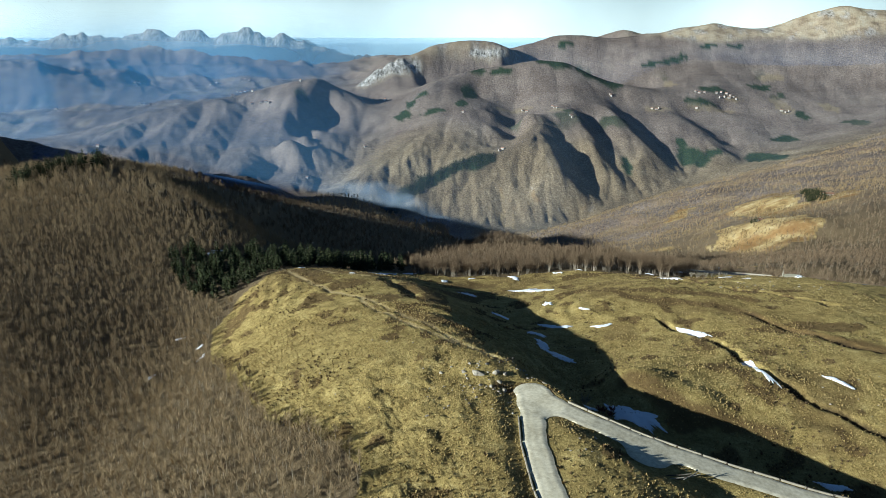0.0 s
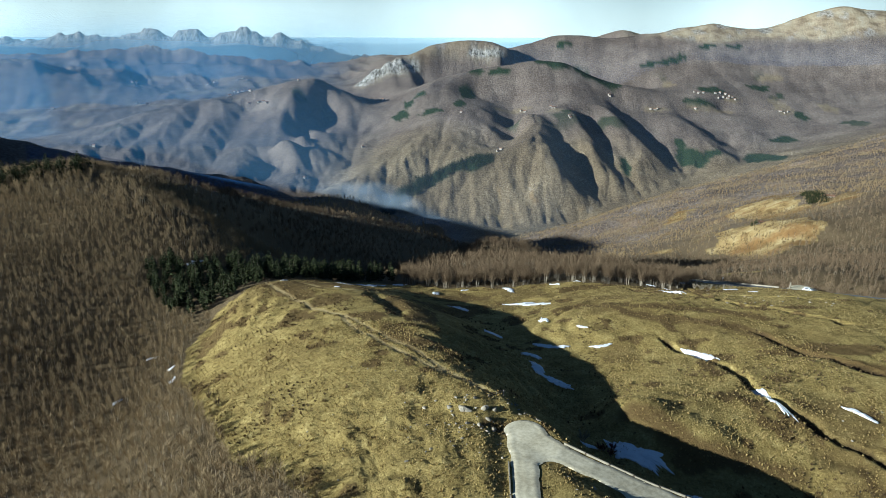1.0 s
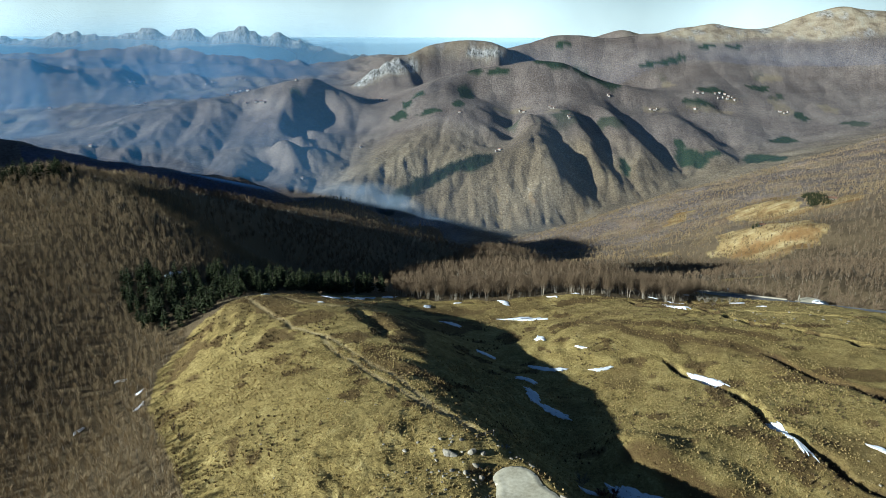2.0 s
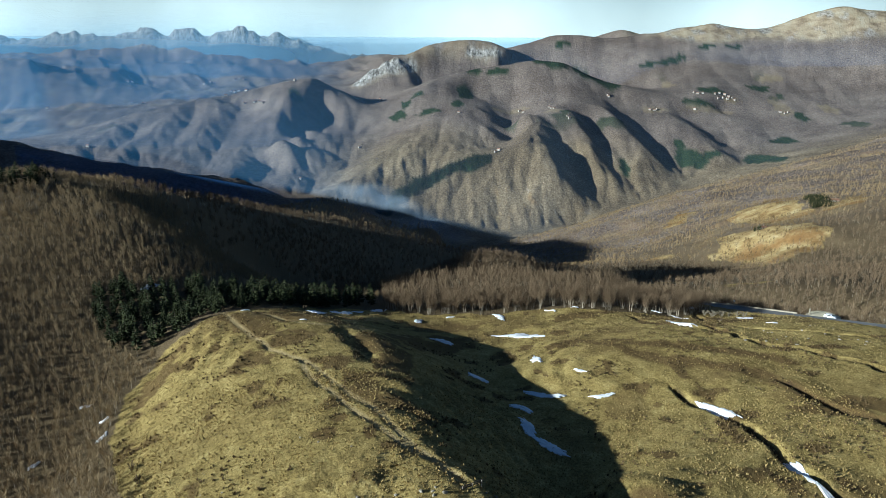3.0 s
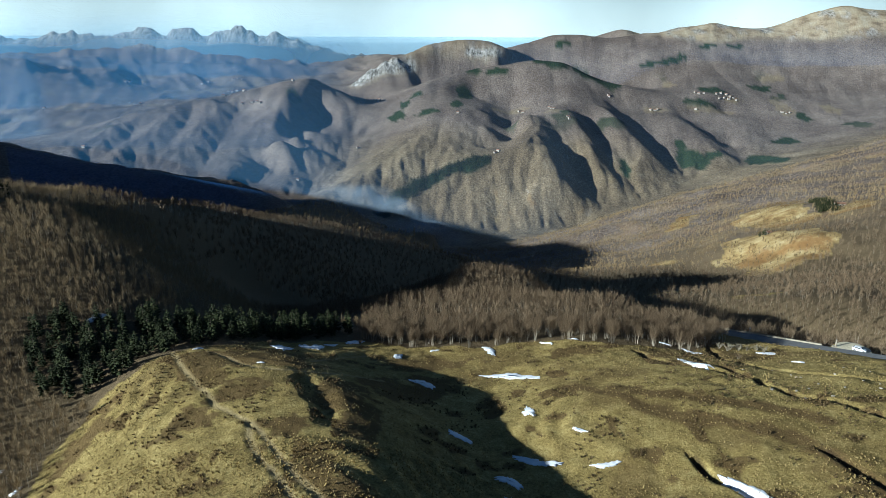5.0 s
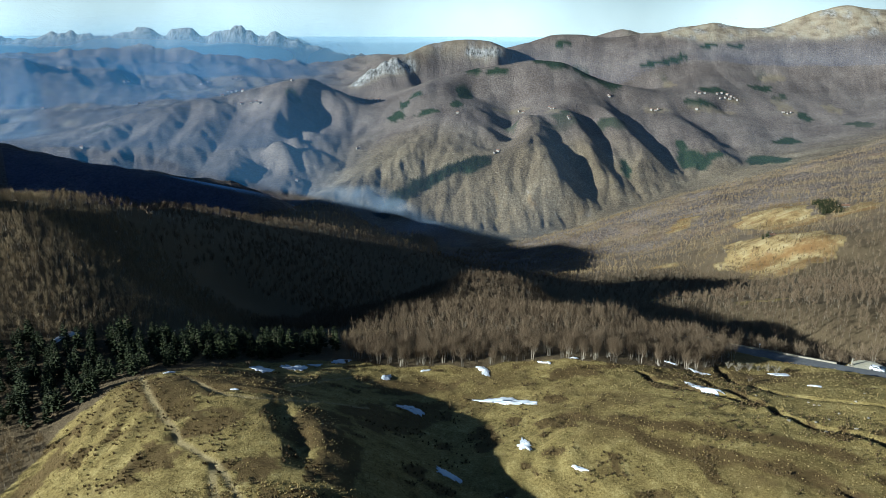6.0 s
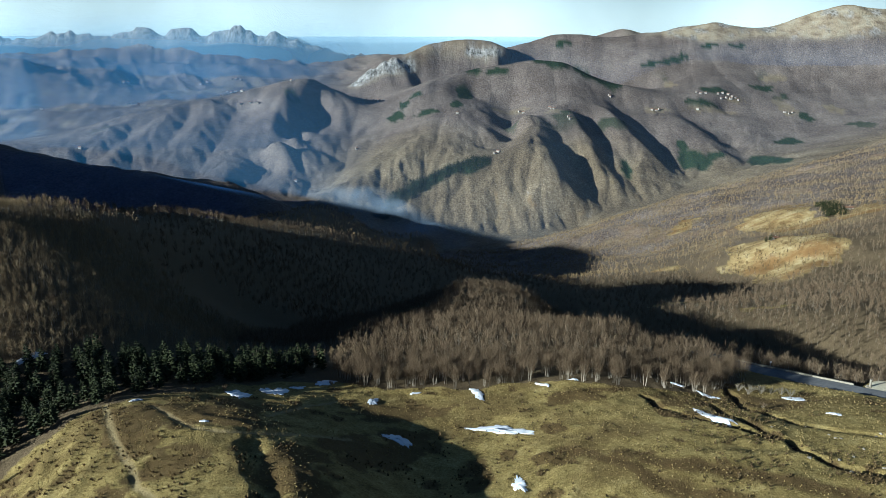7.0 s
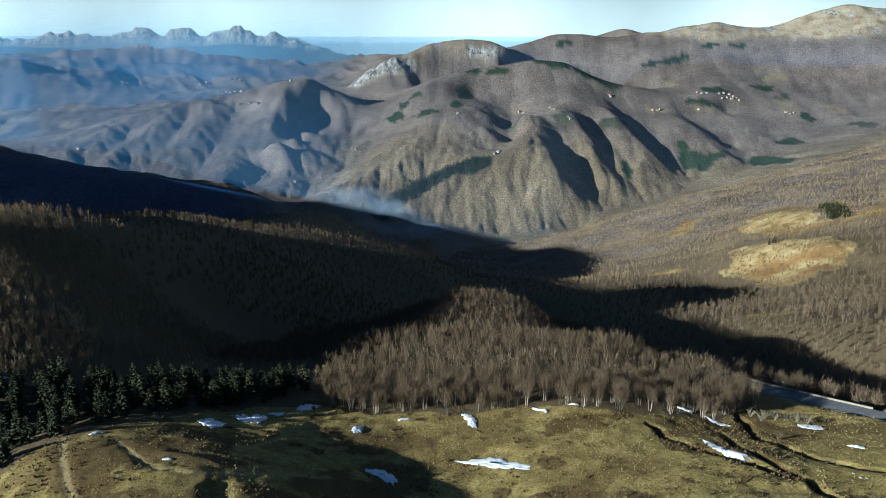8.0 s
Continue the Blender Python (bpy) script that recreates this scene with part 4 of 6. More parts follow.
def tree_thing(kind, variant, mats, names, label, category, group):
    """One tree as a thing with its trunk and crown."""
    root = new(kind)
    for (v, f), mat, name in zip(variant, mats, names):
        mesh_object(name, v, f, mat, root)
    return tagged(root, label, category, group)


def stand(name, places, variants, mats, label, category="trees"):
    """Many trees as one object: places are rows of x, y, z, turn, size, variant."""
    vs, fs, ms, n = [], [], [], 0
    for k, parts in enumerate(variants):
        mine = places[places[:, 5].astype(int) == k]
        if not len(mine):
            continue
        c, s = np.cos(mine[:, 3]) * mine[:, 4], np.sin(mine[:, 3]) * mine[:, 4]
        for slot, (v, f) in enumerate(parts):
            px = mine[:, 0, None] + c[:, None] * v[None, :, 0] - s[:, None] * v[None, :, 1]
            py = mine[:, 1, None] + s[:, None] * v[None, :, 0] + c[:, None] * v[None, :, 1]
            pz = mine[:, 2, None] + mine[:, 4, None] * v[None, :, 2]
            vs.append(np.stack([px, py, pz], -1).reshape(-1, 3))
            fs.append((f[None] + n + (np.arange(len(mine)) * len(v))[:, None, None]).reshape(-1, 3))
            ms.append(np.full(len(mine) * len(f), slot, np.int32))
            n += len(mine) * len(v)
    ob = mesh_object(name, np.concatenate(vs), np.concatenate(fs), mats)
    ob.data.polygons.foreach_set("material_index", np.concatenate(ms))
    return tagged(ob, label, category, kind="stuff")


rng = random.Random(7)
NEAR_BEECH = [bare_tree(rng, 7.2, rng.choice((3, 4, 4, 5)), 400, 0.032) for _ in range(6)]
MID_BEECH = [bare_tree(rng, 7.2, rng.choice((1, 2, 2)), 72, 0.085) for _ in range(6)]
SLOPE_BEECH = [bare_tree(rng, 7.2, 1, 64, 0.085) for _ in range(7)]
FAR_BEECH = [bare_tree(rng, 8.0, 1, 28, 0.21) for _ in range(5)]
DISTANT_BEECH = [bare_tree(rng, 7.5, 1, 15, 0.38) for _ in range(5)]
PINES = [pine_tree(rng, 9.0, 11, 7) for _ in range(4)]
FAR_PINES = [pine_tree(rng, 10.0, 6, 5) for _ in range(3)]


def scatter(x0, x1, y0, y1, step, seed):
    """Jittered places over a stretch of land that lies before the flight."""
    r = np.random.RandomState(seed)
    gx, gy = np.meshgrid(np.arange(x0, x1, step), np.arange(y0, y1, step))
    gx = (gx + r.uniform(-0.5, 0.5, gx.shape) * step * 1.6).ravel()
    gy = (gy + r.uniform(-0.5, 0.5, gy.shape) * step * 1.6).ravel()
    keep = (np.abs(gx) < 0.72 * gy + 14)
    return gx[keep], gy[keep], r


def planted(gx, gy, r, kinds, low, high, gate):
    """Rows for stand(): only where there is wood, off the roads."""
    z = height(gx, gy)
    wood, pine, bald, *_ = covers(gx, gy, z)
    _, rd, half = on_road(gx, gy)
    keep = (wood > 0.5) & (bald < 0.5) & (rd > half + 2.5) & gate(gx, gy, pine, r)
    n = int(keep.sum())
    size = r.uniform(low, high, n) * (1 + 0.18 * fbm(gx[keep], gy[keep], 30, 2, 200))
    return np.stack([gx[keep], gy[keep], z[keep], r.uniform(0, 6.28, n), size, r.randint(0, kinds, n)], 1)


# The north-east end fills a dark shaded area with added pines.
PINE_CLUMP = [(-84, 213), (-72, 210), (-66, 217), (-58, 229), (-48, 243), (-38, 255), (-24, 268), (-17, 280), (-24, 292), (-44, 284), (-60, 270), (-74, 264), (-82, 262), (-88, 250), (-96, 254), (-104, 244), (-97, 230)]


def in_clump(x, y):
    return inside(x, y, PINE_CLUMP)


# the wood's edge on the far side of the meadow, tree by tree
gx, gy, r = scatter(-40, 108, 250, 292, 3.0, 1)
edge = planted(gx, gy, r, len(NEAR_BEECH), 0.75, 1.12, lambda x, y, p, r: ~in_clump(x, y) & (x > -13) & (y < 262 + 20 + 6 * fbm(x, y, 20, 2, 210)))
edge = edge[np.argsort(edge[:, 1])]
SINGLE = 260
beeches = [tree_thing("beech_tree", v, (BARK, TWIGS), ("trunk", "crown"), "leafless grey-barked beech at the edge of the meadow", "tree", "beeches along the meadow") for v in NEAR_BEECH]
first = [True] * len(beeches)
for x, y, z, a, s, k in edge[:SINGLE]:
    m = Matrix.Translation((x, y, z)) @ Matrix.Rotation(a, 4, "Z") @ Matrix.Diagonal((s, s, s, 1))
    src = beeches[int(k)]
    if first[int(k)]:
        src.matrix_basis, first[int(k)] = m, False
    else:
        ob = copy_thing(src, m)
        ob.scale = (s, s, s)
stand("beech_wood_edge", edge[SINGLE:], NEAR_BEECH, (BARK, TWIGS), "leafless grey-barked beeches standing close behind the meadow")

gx, gy, r = scatter(-60, 190, 285, 470, 3.15, 2)
stand("beech_wood", planted(gx, gy, r, len(MID_BEECH), 0.8, 1.15, lambda x, y, p, r: (y > 282 + 6 * fbm(x, y, 20, 2, 210)) & ~in_clump(x, y) & ((x > -15) | (y > 320))), MID_BEECH, (BARK, TWIGS),
      "leafless grey-brown beech wood on the knoll below the meadow")
gx, gy, r = scatter(-215, 0, 84, 292, 1.9, 3)
stand("hillside_beech_wood", planted(gx, gy, r, len(SLOPE_BEECH), 0.46, 0.66, lambda x, y, p, r: ~in_clump(x, y) & ((x < -75) | (y < 206))), SLOPE_BEECH, (BARK, TWIGS_BROWN),
      "dense leafless brown beech wood on the hillside")
gx, gy, r = scatter(-240, 0, 290, 420, 3.3, 9)
stand("ridge_beech_wood", planted(gx, gy, r, len(MID_BEECH), 0.65, 0.95, lambda x, y, p, r: ~in_clump(x, y) & ((y < 300) | (x < -60))), MID_BEECH, (BARK, TWIGS_BROWN),
      "leafless brown beech wood over the crest of the hill")
gx, gy, r = scatter(-120, 430, 380, 620, 4.7, 4)
stand("valley_wood", planted(gx, gy, r, len(FAR_BEECH), 0.75, 1.1, lambda x, y, p, r: (y > 468) | (x > 185)), FAR_BEECH, (BARK, TWIGS),
      "leafless brown wood filling the valley below")
gx, gy, r = scatter(-330, 640, 420, 900, 7.4, 17)
stand("valley_wood_far", planted(gx, gy, r, len(FAR_BEECH), 0.8, 1.15, lambda x, y, p, r: (y > 620) | (x < -120) | (x > 430)), FAR_BEECH, (BARK, TWIGS),
      "leafless brown wood farther down the valley")
gx, gy, r = scatter(130, 330, 225, 430, 3.5, 5)
stand("roadside_wood", planted(gx, gy, r, len(MID_BEECH), 0.8, 1.1, lambda x, y, p, r: (x > 190) | (y < 285)), MID_BEECH, (BARK, TWIGS),
      "leafless beech wood on the slope across the road")
gx, gy, r = scatter(-350, 1300, 900, 1980, 10.6, 6)
stand("far_slope_wood", planted(gx, gy, r, len(DISTANT_BEECH), 0.8, 1.3, lambda x, y, p, r: (x > -0.42 * y) & ((x > 0.1 * y - 130) | (y < 1260))), DISTANT_BEECH, (BARK, TWIGS_RUST),
      "leafless rusty-brown wood on the far slope")

# conifers
pine_proto = [tree_thing("pine_tree", v, (PINE_BARK, NEEDLES), ("trunk", "crown"), "dark green bushy pine in the hillside clump", "tree", "pines in the clump") for v in PINES]
gx, gy, r = scatter(-125, -14, 200, 296, 4.0, 8)
keep = in_clump(gx, gy)
first = [True] * len(PINES)
for x, y, z in zip(gx[keep], gy[keep], height(gx[keep], gy[keep])):
    # the added pines are larger, to throw shade on the wood's edge
    k, s = r.randint(0, len(PINES)), r.uniform(0.55, 0.92) * (1.12 if x > -66 and y > 250 else 1.0)
    m = Matrix.Translation((x, y, z)) @ Matrix.Rotation(r.uniform(0, 6.28), 4, "Z") @ Matrix.Diagonal((s, s, s, 1))
    if first[k]:
        pine_proto[k].matrix_basis, first[k] = m, False
    else:
        copy_thing(pine_proto[k], m).scale = (s, s, s)


# ================= helpers for built things =================
def box(bm, x, y, z, sx, sy, sz, bevel=0.0, turn=None):
    """Adds a box with its middle at x, y, z, with rounded edges."""
    made = bmesh.ops.create_cube(bm, size=1.0, matrix=Matrix.Translation((x, y, z)) @ (turn or Matrix()) @ Matrix.Diagonal((sx, sy, sz, 1)))
    if bevel:
        edges = list({e for v in made["verts"] for e in v.link_edges})
        bmesh.ops.bevel(bm, geom=edges, offset=bevel, segments=1, affect="EDGES")
    return bm


def tube(bm, p, q, r0, r1, sides=8):
    p, q = Vector(p), Vector(q)
    m = Matrix.Translation((p + q) / 2) @ (q - p).to_track_quat("Z", "Y").to_matrix().to_4x4()
    bmesh.ops.create_cone(bm, cap_ends=True, segments=sides, radius1=r0, radius2=r1, depth=(q - p).length, matrix=m)
    return bm


def part(name, bm, material, parent=None, label=""):
    """One mesh object from a bmesh, under its thing."""
    me = bpy.data.meshes.new(name)
    bm.to_mesh(me)
    bm.free()
    me.materials.append(material)
    ob = new(name, me)
    if parent is not None:
        ob.parent = parent
    return tagged(ob, label)


def at_ground(x, y, turn=0.0, sink=0.0, size=1.0):
    return Matrix.Translation((x, y, one(height, x, y) - sink)) @ Matrix.Rotation(radians(turn), 4, "Z") @ Matrix.Diagonal((size, size, size, 1))


def place(ob, m):
    ob.matrix_basis = m
    return ob


# ================= roads =================
def ribbon(name, line, half, material, label, lift=0.03, ragged=0.25, seed=300):
    """A road laid along a line, with uneven edges, crowned and turned down at the sides."""
    pts = np.array(line, float)
    seg = np.r_[0, np.cumsum(np.hypot(*np.diff(pts[:, :2], axis=0).T))]
    s = np.arange(0, seg[-1], 0.8)
    # rounded bends
    p = np.stack([np.interp(s, seg, pts[:, k]) for k in range(3)], 1)
    for _ in range(12):
        p[1:-1] = (p[:-2] + 2 * p[1:-1] + p[2:]) / 4
    d = np.gradient(p[:, :2], axis=0)
    d /= np.hypot(d[:, 0], d[:, 1])[:, None]
    n = np.stack([d[:, 1], -d[:, 0]], 1)
    across = np.array([-1.06, -1.0, -0.6, -0.2, 0.2, 0.6, 1.0, 1.06])
    verts = []
    for k, a in enumerate(across):
        wob = ragged * fbm(s, s * 0 + 9.0 * math.copysign(1, a), 5.0, 3, seed) * abs(a)
        off = a * half + math.copysign(1, a) * wob
        zz = p[:, 2] + lift + 0.06 * (1 - a * a) - (0.35 if abs(a) > 1.01 else 0) - 0.05 * np.exp(-((abs(a) - 0.45) / 0.2) ** 2)
        verts.append(np.stack([p[:, 0] + n[:, 0] * off, p[:, 1] + n[:, 1] * off, zz], 1))
    m = len(s)
    i, j = np.meshgrid(np.arange(len(across) - 1), np.arange(m - 1), indexing="ij")
    a0 = i * m + j
    faces = np.stack([a0, a0 + 1, a0 + m + 1, a0 + m], -1).reshape(-1, 4)
    ob = mesh_object(name, np.concatenate(verts), faces, material, flat=True)
    return tagged(ob, label, "road", kind="structure")


def gravel_sheet(name, edge, top, x0, x1, y0, y1, step, material, label):
    """Gravel laid wherever edge(x, y) is negative: rutted, thinning out at its rim."""
    gx, gy = np.meshgrid(np.arange(x0, x1, step), np.arange(y0, y1, step))
    rough = lambda x, y: edge(x, y) + 0.35 * fbm(x, y, 2.6, 3, 303)
    e = rough(gx, gy)
    # corners outside the rim are drawn in onto it
    for _ in range(2):
        ex, ey = (rough(gx + 0.05, gy) - e) / 0.05, (rough(gx, gy + 0.05) - e) / 0.05
        k = np.clip(np.where(e > 0, e, 0), 0, step) / np.maximum(ex * ex + ey * ey, 0.3)
        gx, gy = gx - k * ex, gy - k * ey
        e = rough(gx, gy)
    z = top(gx, gy) + 0.09 - 0.14 * smooth(-0.7, 0.05, e) + 0.012 * fbm(gx, gy, 1.4, 3, 304) - 0.025 * np.exp(-((e + 1.25) / 0.35) ** 2)
    nr, nc = gx.shape
    i, j = np.meshgrid(np.arange(nr - 1), np.arange(nc - 1), indexing="ij")
    a0 = i * nc + j
    quads = np.stack([a0, a0 + 1, a0 + nc + 1, a0 + nc], -1).reshape(-1, 4)
    f = e.ravel()
    quads = quads[(f[quads] < 0.12).all(1) & (f[quads] < -0.01).any(1)]
    used, back = np.unique(quads, return_inverse=True)
    verts = np.stack([gx.ravel(), gy.ravel(), z.ravel()], 1)[used]
    return tagged(mesh_object(name, verts, back.reshape(-1, 4), material, flat=False), label, "road", kind="structure")


gravel_sheet("gravel_lane", lane_edge, lane_top, 8, 94, 58, 121, 0.36, GRAVEL, "pale gravel lane with worn wheel tracks that forks at a turning place")
ribbon("road", MAIN_ROAD, 3.2, ASPHALT, "grey worn asphalt mountain road below the meadow", 0.03, 0.1, 309)
gravel_sheet("parking_place", lambda x, y: np.hypot(x - PARKING[0], y - PARKING[1]) - PARKING[3], lambda x, y: np.full(np.shape(x), PARKING[2]), 138, 151, 257, 270, 0.4, GRAVEL,
             "gravel parking place beside the mountain road")


# ================= barriers along the lanes =================
def barrier_block():
    """A low concrete barrier section with a broad foot, a cap and two drain notches."""
    root = new("concrete_barrier")
    bm = bmesh.new()
    box(bm, 0, 0, 0.06, 3.75, 0.17, 0.40, 0.04)
    part("wall_block", bm, CONCRETE, root)
    bm = bmesh.new()
    box(bm, 0, 0, 0.275, 3.80, 0.21, 0.05, 0.02)
    part("cap", bm, CONCRETE, root)
    bm = bmesh.new()
    box(bm, 1.98, 0, 0.10, 0.20, 0.20, 0.36, 0.02)
    part("post", bm, DARK_WOOD, root, "dark joint post")
    return tagged(root, "pale concrete barrier section beside the gravel lane", "barrier", "barriers beside the lane")


def along(line, step, off):
    """Places at even steps beside a line: x, y, z, bearing."""
    pts = np.array(line, float)
    seg = np.r_[0, np.cumsum(np.hypot(*np.diff(pts[:, :2], axis=0).T))]
    s = np.arange(step / 2, seg[-1], step)
    p = np.stack([np.interp(s, seg, pts[:, k]) for k in range(3)], 1)
    q = np.stack([np.interp(s + 0.5, seg, pts[:, k]) for k in range(3)], 1)
    o = np.stack([np.interp(s - 0.5, seg, pts[:, k]) for k in range(3)], 1)
    d = q - o
    d /= np.linalg.norm(d, axis=1)[:, None]
    return [(Vector((x - dy * off, y + dx * off, z)), math.atan2(dy, dx), math.asin(dz)) for (x, y, z), (dx, dy, dz) in zip(p, d)]


block = barrier_block()
spots = [(p, a, t) for p, a, t in along(LANE_EAST, 4.05, 2.7) if 23 < p.x < 72]
spots += [(p, a, t) for p, a, t in along(LANE_SOUTH, 4.05, 2.4) if 80 < p.y < 106]
for k, (p, a, t) in enumerate(spots):
    m = Matrix.Translation(p + Vector((0, 0, -0.08))) @ Matrix.Rotation(a, 4, "Z") @ Matrix.Rotation(-t, 4, "Y")
    if k:
        copy_thing(block, m)
    else:
        place(block, m)


def road_wall():
    root = new("road_parapet")
    bm = bmesh.new()
    box(bm, 0, 0, 0.05, 3.98, 0.3, 0.8, 0.04)
    part("wall_block", bm, CONCRETE, root)
    bm = bmesh.new()
    box(bm, 0, 0, 0.49, 4.0, 0.38, 0.08, 0.02)
    part("cap", bm, CONCRETE, root)
    return tagged(root, "low pale concrete parapet along the mountain road", "parapet", "parapets along the road")


wall = road_wall()
spots = [(p, a, t) for p, a, t in along(MAIN_ROAD, 4.0, 3.5) if p.y > 266]
for k, (p, a, t) in enumerate(spots):
    m = Matrix.Translation(p) @ Matrix.Rotation(a, 4, "Z") @ Matrix.Rotation(-t, 4, "Y")
    if k:
        copy_thing(wall, m)
    else:
        place(wall, m)


# ================= snow =================
SNOW_PATCHES = [
    (38.4, 121.8, 11.5, 5.2, -52), (45.5, 110.0, 9, 2.6, -16), (26.1, 174.8, 5.0, 2.6, -35), (26.2, 164.5, 7.0, 3.0, -70), (29.8, 157.5, 8.0, 2.2, -45), (32.5, 183.0, 10.0, 2.0, -26),
    (17.4, 193.5, 5.4, 2.4, -52), (8.2, 229.0, 8.6, 3.6, -51), (32.5, 233.2, 15.5, 3.6, -24), (28.1, 256.5, 9.0, 2.4, -69), (33.5, 204.2, 6.6, 2.6, -77), (42.2, 190.5, 3.2, 1.0, -42),
    (45.2, 179.5, 5.0, 1.2, 0), (67.0, 168.2, 9.0, 2.2, -63), (71.0, 139.0, 14.5, 2.2, -83), (85.8, 132.5, 6.6, 1.5, -61), (-32.2, 244.6, 5.6, 5.6, 0), (-25.4, 252.0, 6.6, 6.4, 25),
    (-20.4, 257.6, 3.6, 2.2, 10), (-14.4, 264.6, 6.2, 5.0, 30), (0.7, 251.7, 4.6, 2.2, 76), (46.2, 259.9, 5.2, 1.4, -50), (84.1, 262.9, 4.2, 1.6, -48), (89.7, 254.9, 8.3, 1.8, -73),
    (80.3, 230.0, 12.5, 2.4, -72), (109.2, 248.7, 5.5, 3.4, -87), (109.5, 232.2, 3.2, 1.6, -59), (-67.5, 172.8, 4.5, 1.6, -87), (-79.3, 188.2, 3.0, 1.5, 45), (-78.7, 165.2, 3.0, 1.3, 80),
    (58.5, 101.2, 4.0, 1.8, -21), (68.2, 101.8, 5.0, 1.6, -30), (-50.4, 229.9, 2.6, 1.4, 29), (-30.6, 216.9, 1.8, 0.9, 0), (11.4, 258.9, 3.0, 1.0, 22), (101.5, 276.0, 6.5, 2.0, -100),
    (29.6, 122.4, 3.0, 1.0, -30), (-71, 181, 2.4, 1.2, 30), (-90, 256, 7.0, 2.2, 60), (55, 261.5, 2.5, 1.0, -20),
]


def snow_patch(k, x, y, long, wide, turn):
    """An old drift: an uneven outline, thin rims with holes melted into them, and a soft crown."""
    n, rings = 72, np.array([0.25, 0.45, 0.62, 0.76, 0.88, 0.96, 1.02])
    a = np.arange(n) * 2 * math.pi / n
    edge = 1 + 0.75 * fbm(np.cos(a) * 3.0 + k, np.sin(a) * 3.0, 1.0, 5, 400 + k, 0.75)
    c, s = math.cos(radians(turn)), math.sin(radians(turn))
    px, py, pz = [0.0], [0.0], [0.3]
    for q in rings:
        # a lens that is long and bent
        u, v = np.cos(a) * edge * q * long / 2, np.sin(a) * edge * q * wide / 2
        v = v + 0.18 * wide * np.sin(u / long * 4.0 + k)
        px += list(u)
        py += list(v)
        pz += [0.14 * (1 - q * q) + 0.16 if q < 1 else -0.25] * n
    px, py = np.array(px), np.array(py)
    wx, wy = x + px * c - py * s, y + px * s + py * c
    z = height(wx, wy)
    z = z + np.array(pz) + 0.05 * fbm(wx, wy, 1.5, 2, 420)
    tri = [(0, 1 + j, 1 + (j + 1) % n) for j in range(n)]
    for q in range(len(rings) - 1):
        b0 = 1 + q * n
        for j in range(n):
            u, v = b0 + j, b0 + (j + 1) % n
            tri += [(u, u + n, v + n), (u, v + n, v)]
    ob = mesh_object("snow_patch", np.stack([wx, wy, z], 1), tri, SNOW, flat=False)
    size = "broad" if wide > 3 else "narrow" if long > 4 else "small"
    return tagged(ob, f"{size} drift of old snow lying on the grass", "snow patch", "snow patches on the meadow")


for k, row in enumerate(SNOW_PATCHES):
    snow_patch(k, *row)


# ================= stones on the crest of the meadow =================
def stone_mesh(seed):
    bm = bmesh.new()
    bmesh.ops.create_icosphere(bm, subdivisions=2, radius=0.5)
    for v in bm.verts:
        k = 1 + 0.55 * noise.noise(v.co * 1.7 + Vector((seed * 3.1, 0, 0))) + 0.2 * noise.noise(v.co * 5 + Vector((0, seed, 0)))
        v.co = Vector((v.co.x * 1.25, v.co.y * 0.9, v.co.z * 0.72)) * k
    me = bpy.data.meshes.new("stone")
    bm.to_mesh(me)
    bm.free()
    me.materials.append(STONE)
    return me


STONES = [stone_mesh(k) for k in range(6)]
r = np.random.RandomState(31)
spots = [(4.0, 120, 1.1), (6.4, 118.6, 1.9), (7.3, 118.2, 1.3), (9.0, 114.5, 1.1), (11.4, 114.0, 1.2), (-0.4, 121, 0.9), (7.0, 115, 1.0), (10.6, 116.5, 1.2), (12.0, 119.5, 1.3), (10.2, 119.0, 1.5), (8.6, 121.8, 0.9), (5.2, 122.4, 0.8), (1.6, 122.6, 0.8), (-4, 122.6, 0.6)]
spots += [(8 + r.normal(0, 5.5), 115 + r.normal(0, 4.5), r.uniform(0.25, 0.7)) for _ in range(60)]
spots += [(14.5 + 1.2 * r.normal() + 0.35 * k, 124 - 0.35 * k + 0.6 * r.normal(), r.uniform(0.3, 0.7)) for k in range(20)]
spots += [(r.uniform(88, 122), r.uniform(196, 225), r.uniform(0.3, 1.0)) for _ in range(26)]
spots += [(r.uniform(72, 110), r.uniform(108, 140), r.uniform(0.3, 0.7)) for _ in range(18)]
spots += [(r.uniform(-45, -5), r.uniform(98, 150), r.uniform(0.25, 0.5)) for _ in range(30)]
spots += [(r.uniform(20, 34), r.uniform(93, 103), r.uniform(0.25, 0.6)) for _ in range(16)]
for x, y, s in spots:
    s = s * 0.75
    _, rd, half = on_road(np.array([x]), np.array([y]))
    if rd[0] < half[0] + 0.5:
        continue
    ob = new("stone", STONES[r.randint(0, 6)])
    ob.matrix_basis = Matrix.Translation((x, y, one(height, x, y) + 0.1 * s)) @ Euler((r.uniform(-0.3, 0.3), r.uniform(-0.3, 0.3), r.uniform(0, 6.28))).to_matrix().to_4x4() @ Matrix.Diagonal((s, s, s, 1))
    tagged(ob, "large pale weathered boulder on the grass" if s > 0.65 else "pale weathered stone lying in the grass", "stone", "stones on the meadow")


# ================= grass tussocks, heather and shrubs =================
STRAW = island_material("straw_grass", [(0.2, (0.21, 0.146, 0.052)), (0.5, (0.35, 0.255, 0.096)), (0.8, (0.49, 0.38, 0.162))])
HEATHER = island_material("dark_heather", [(0.2, (0.085, 0.055, 0.028)), (0.5, (0.145, 0.10, 0.046)), (0.8, (0.21, 0.15, 0.07))])


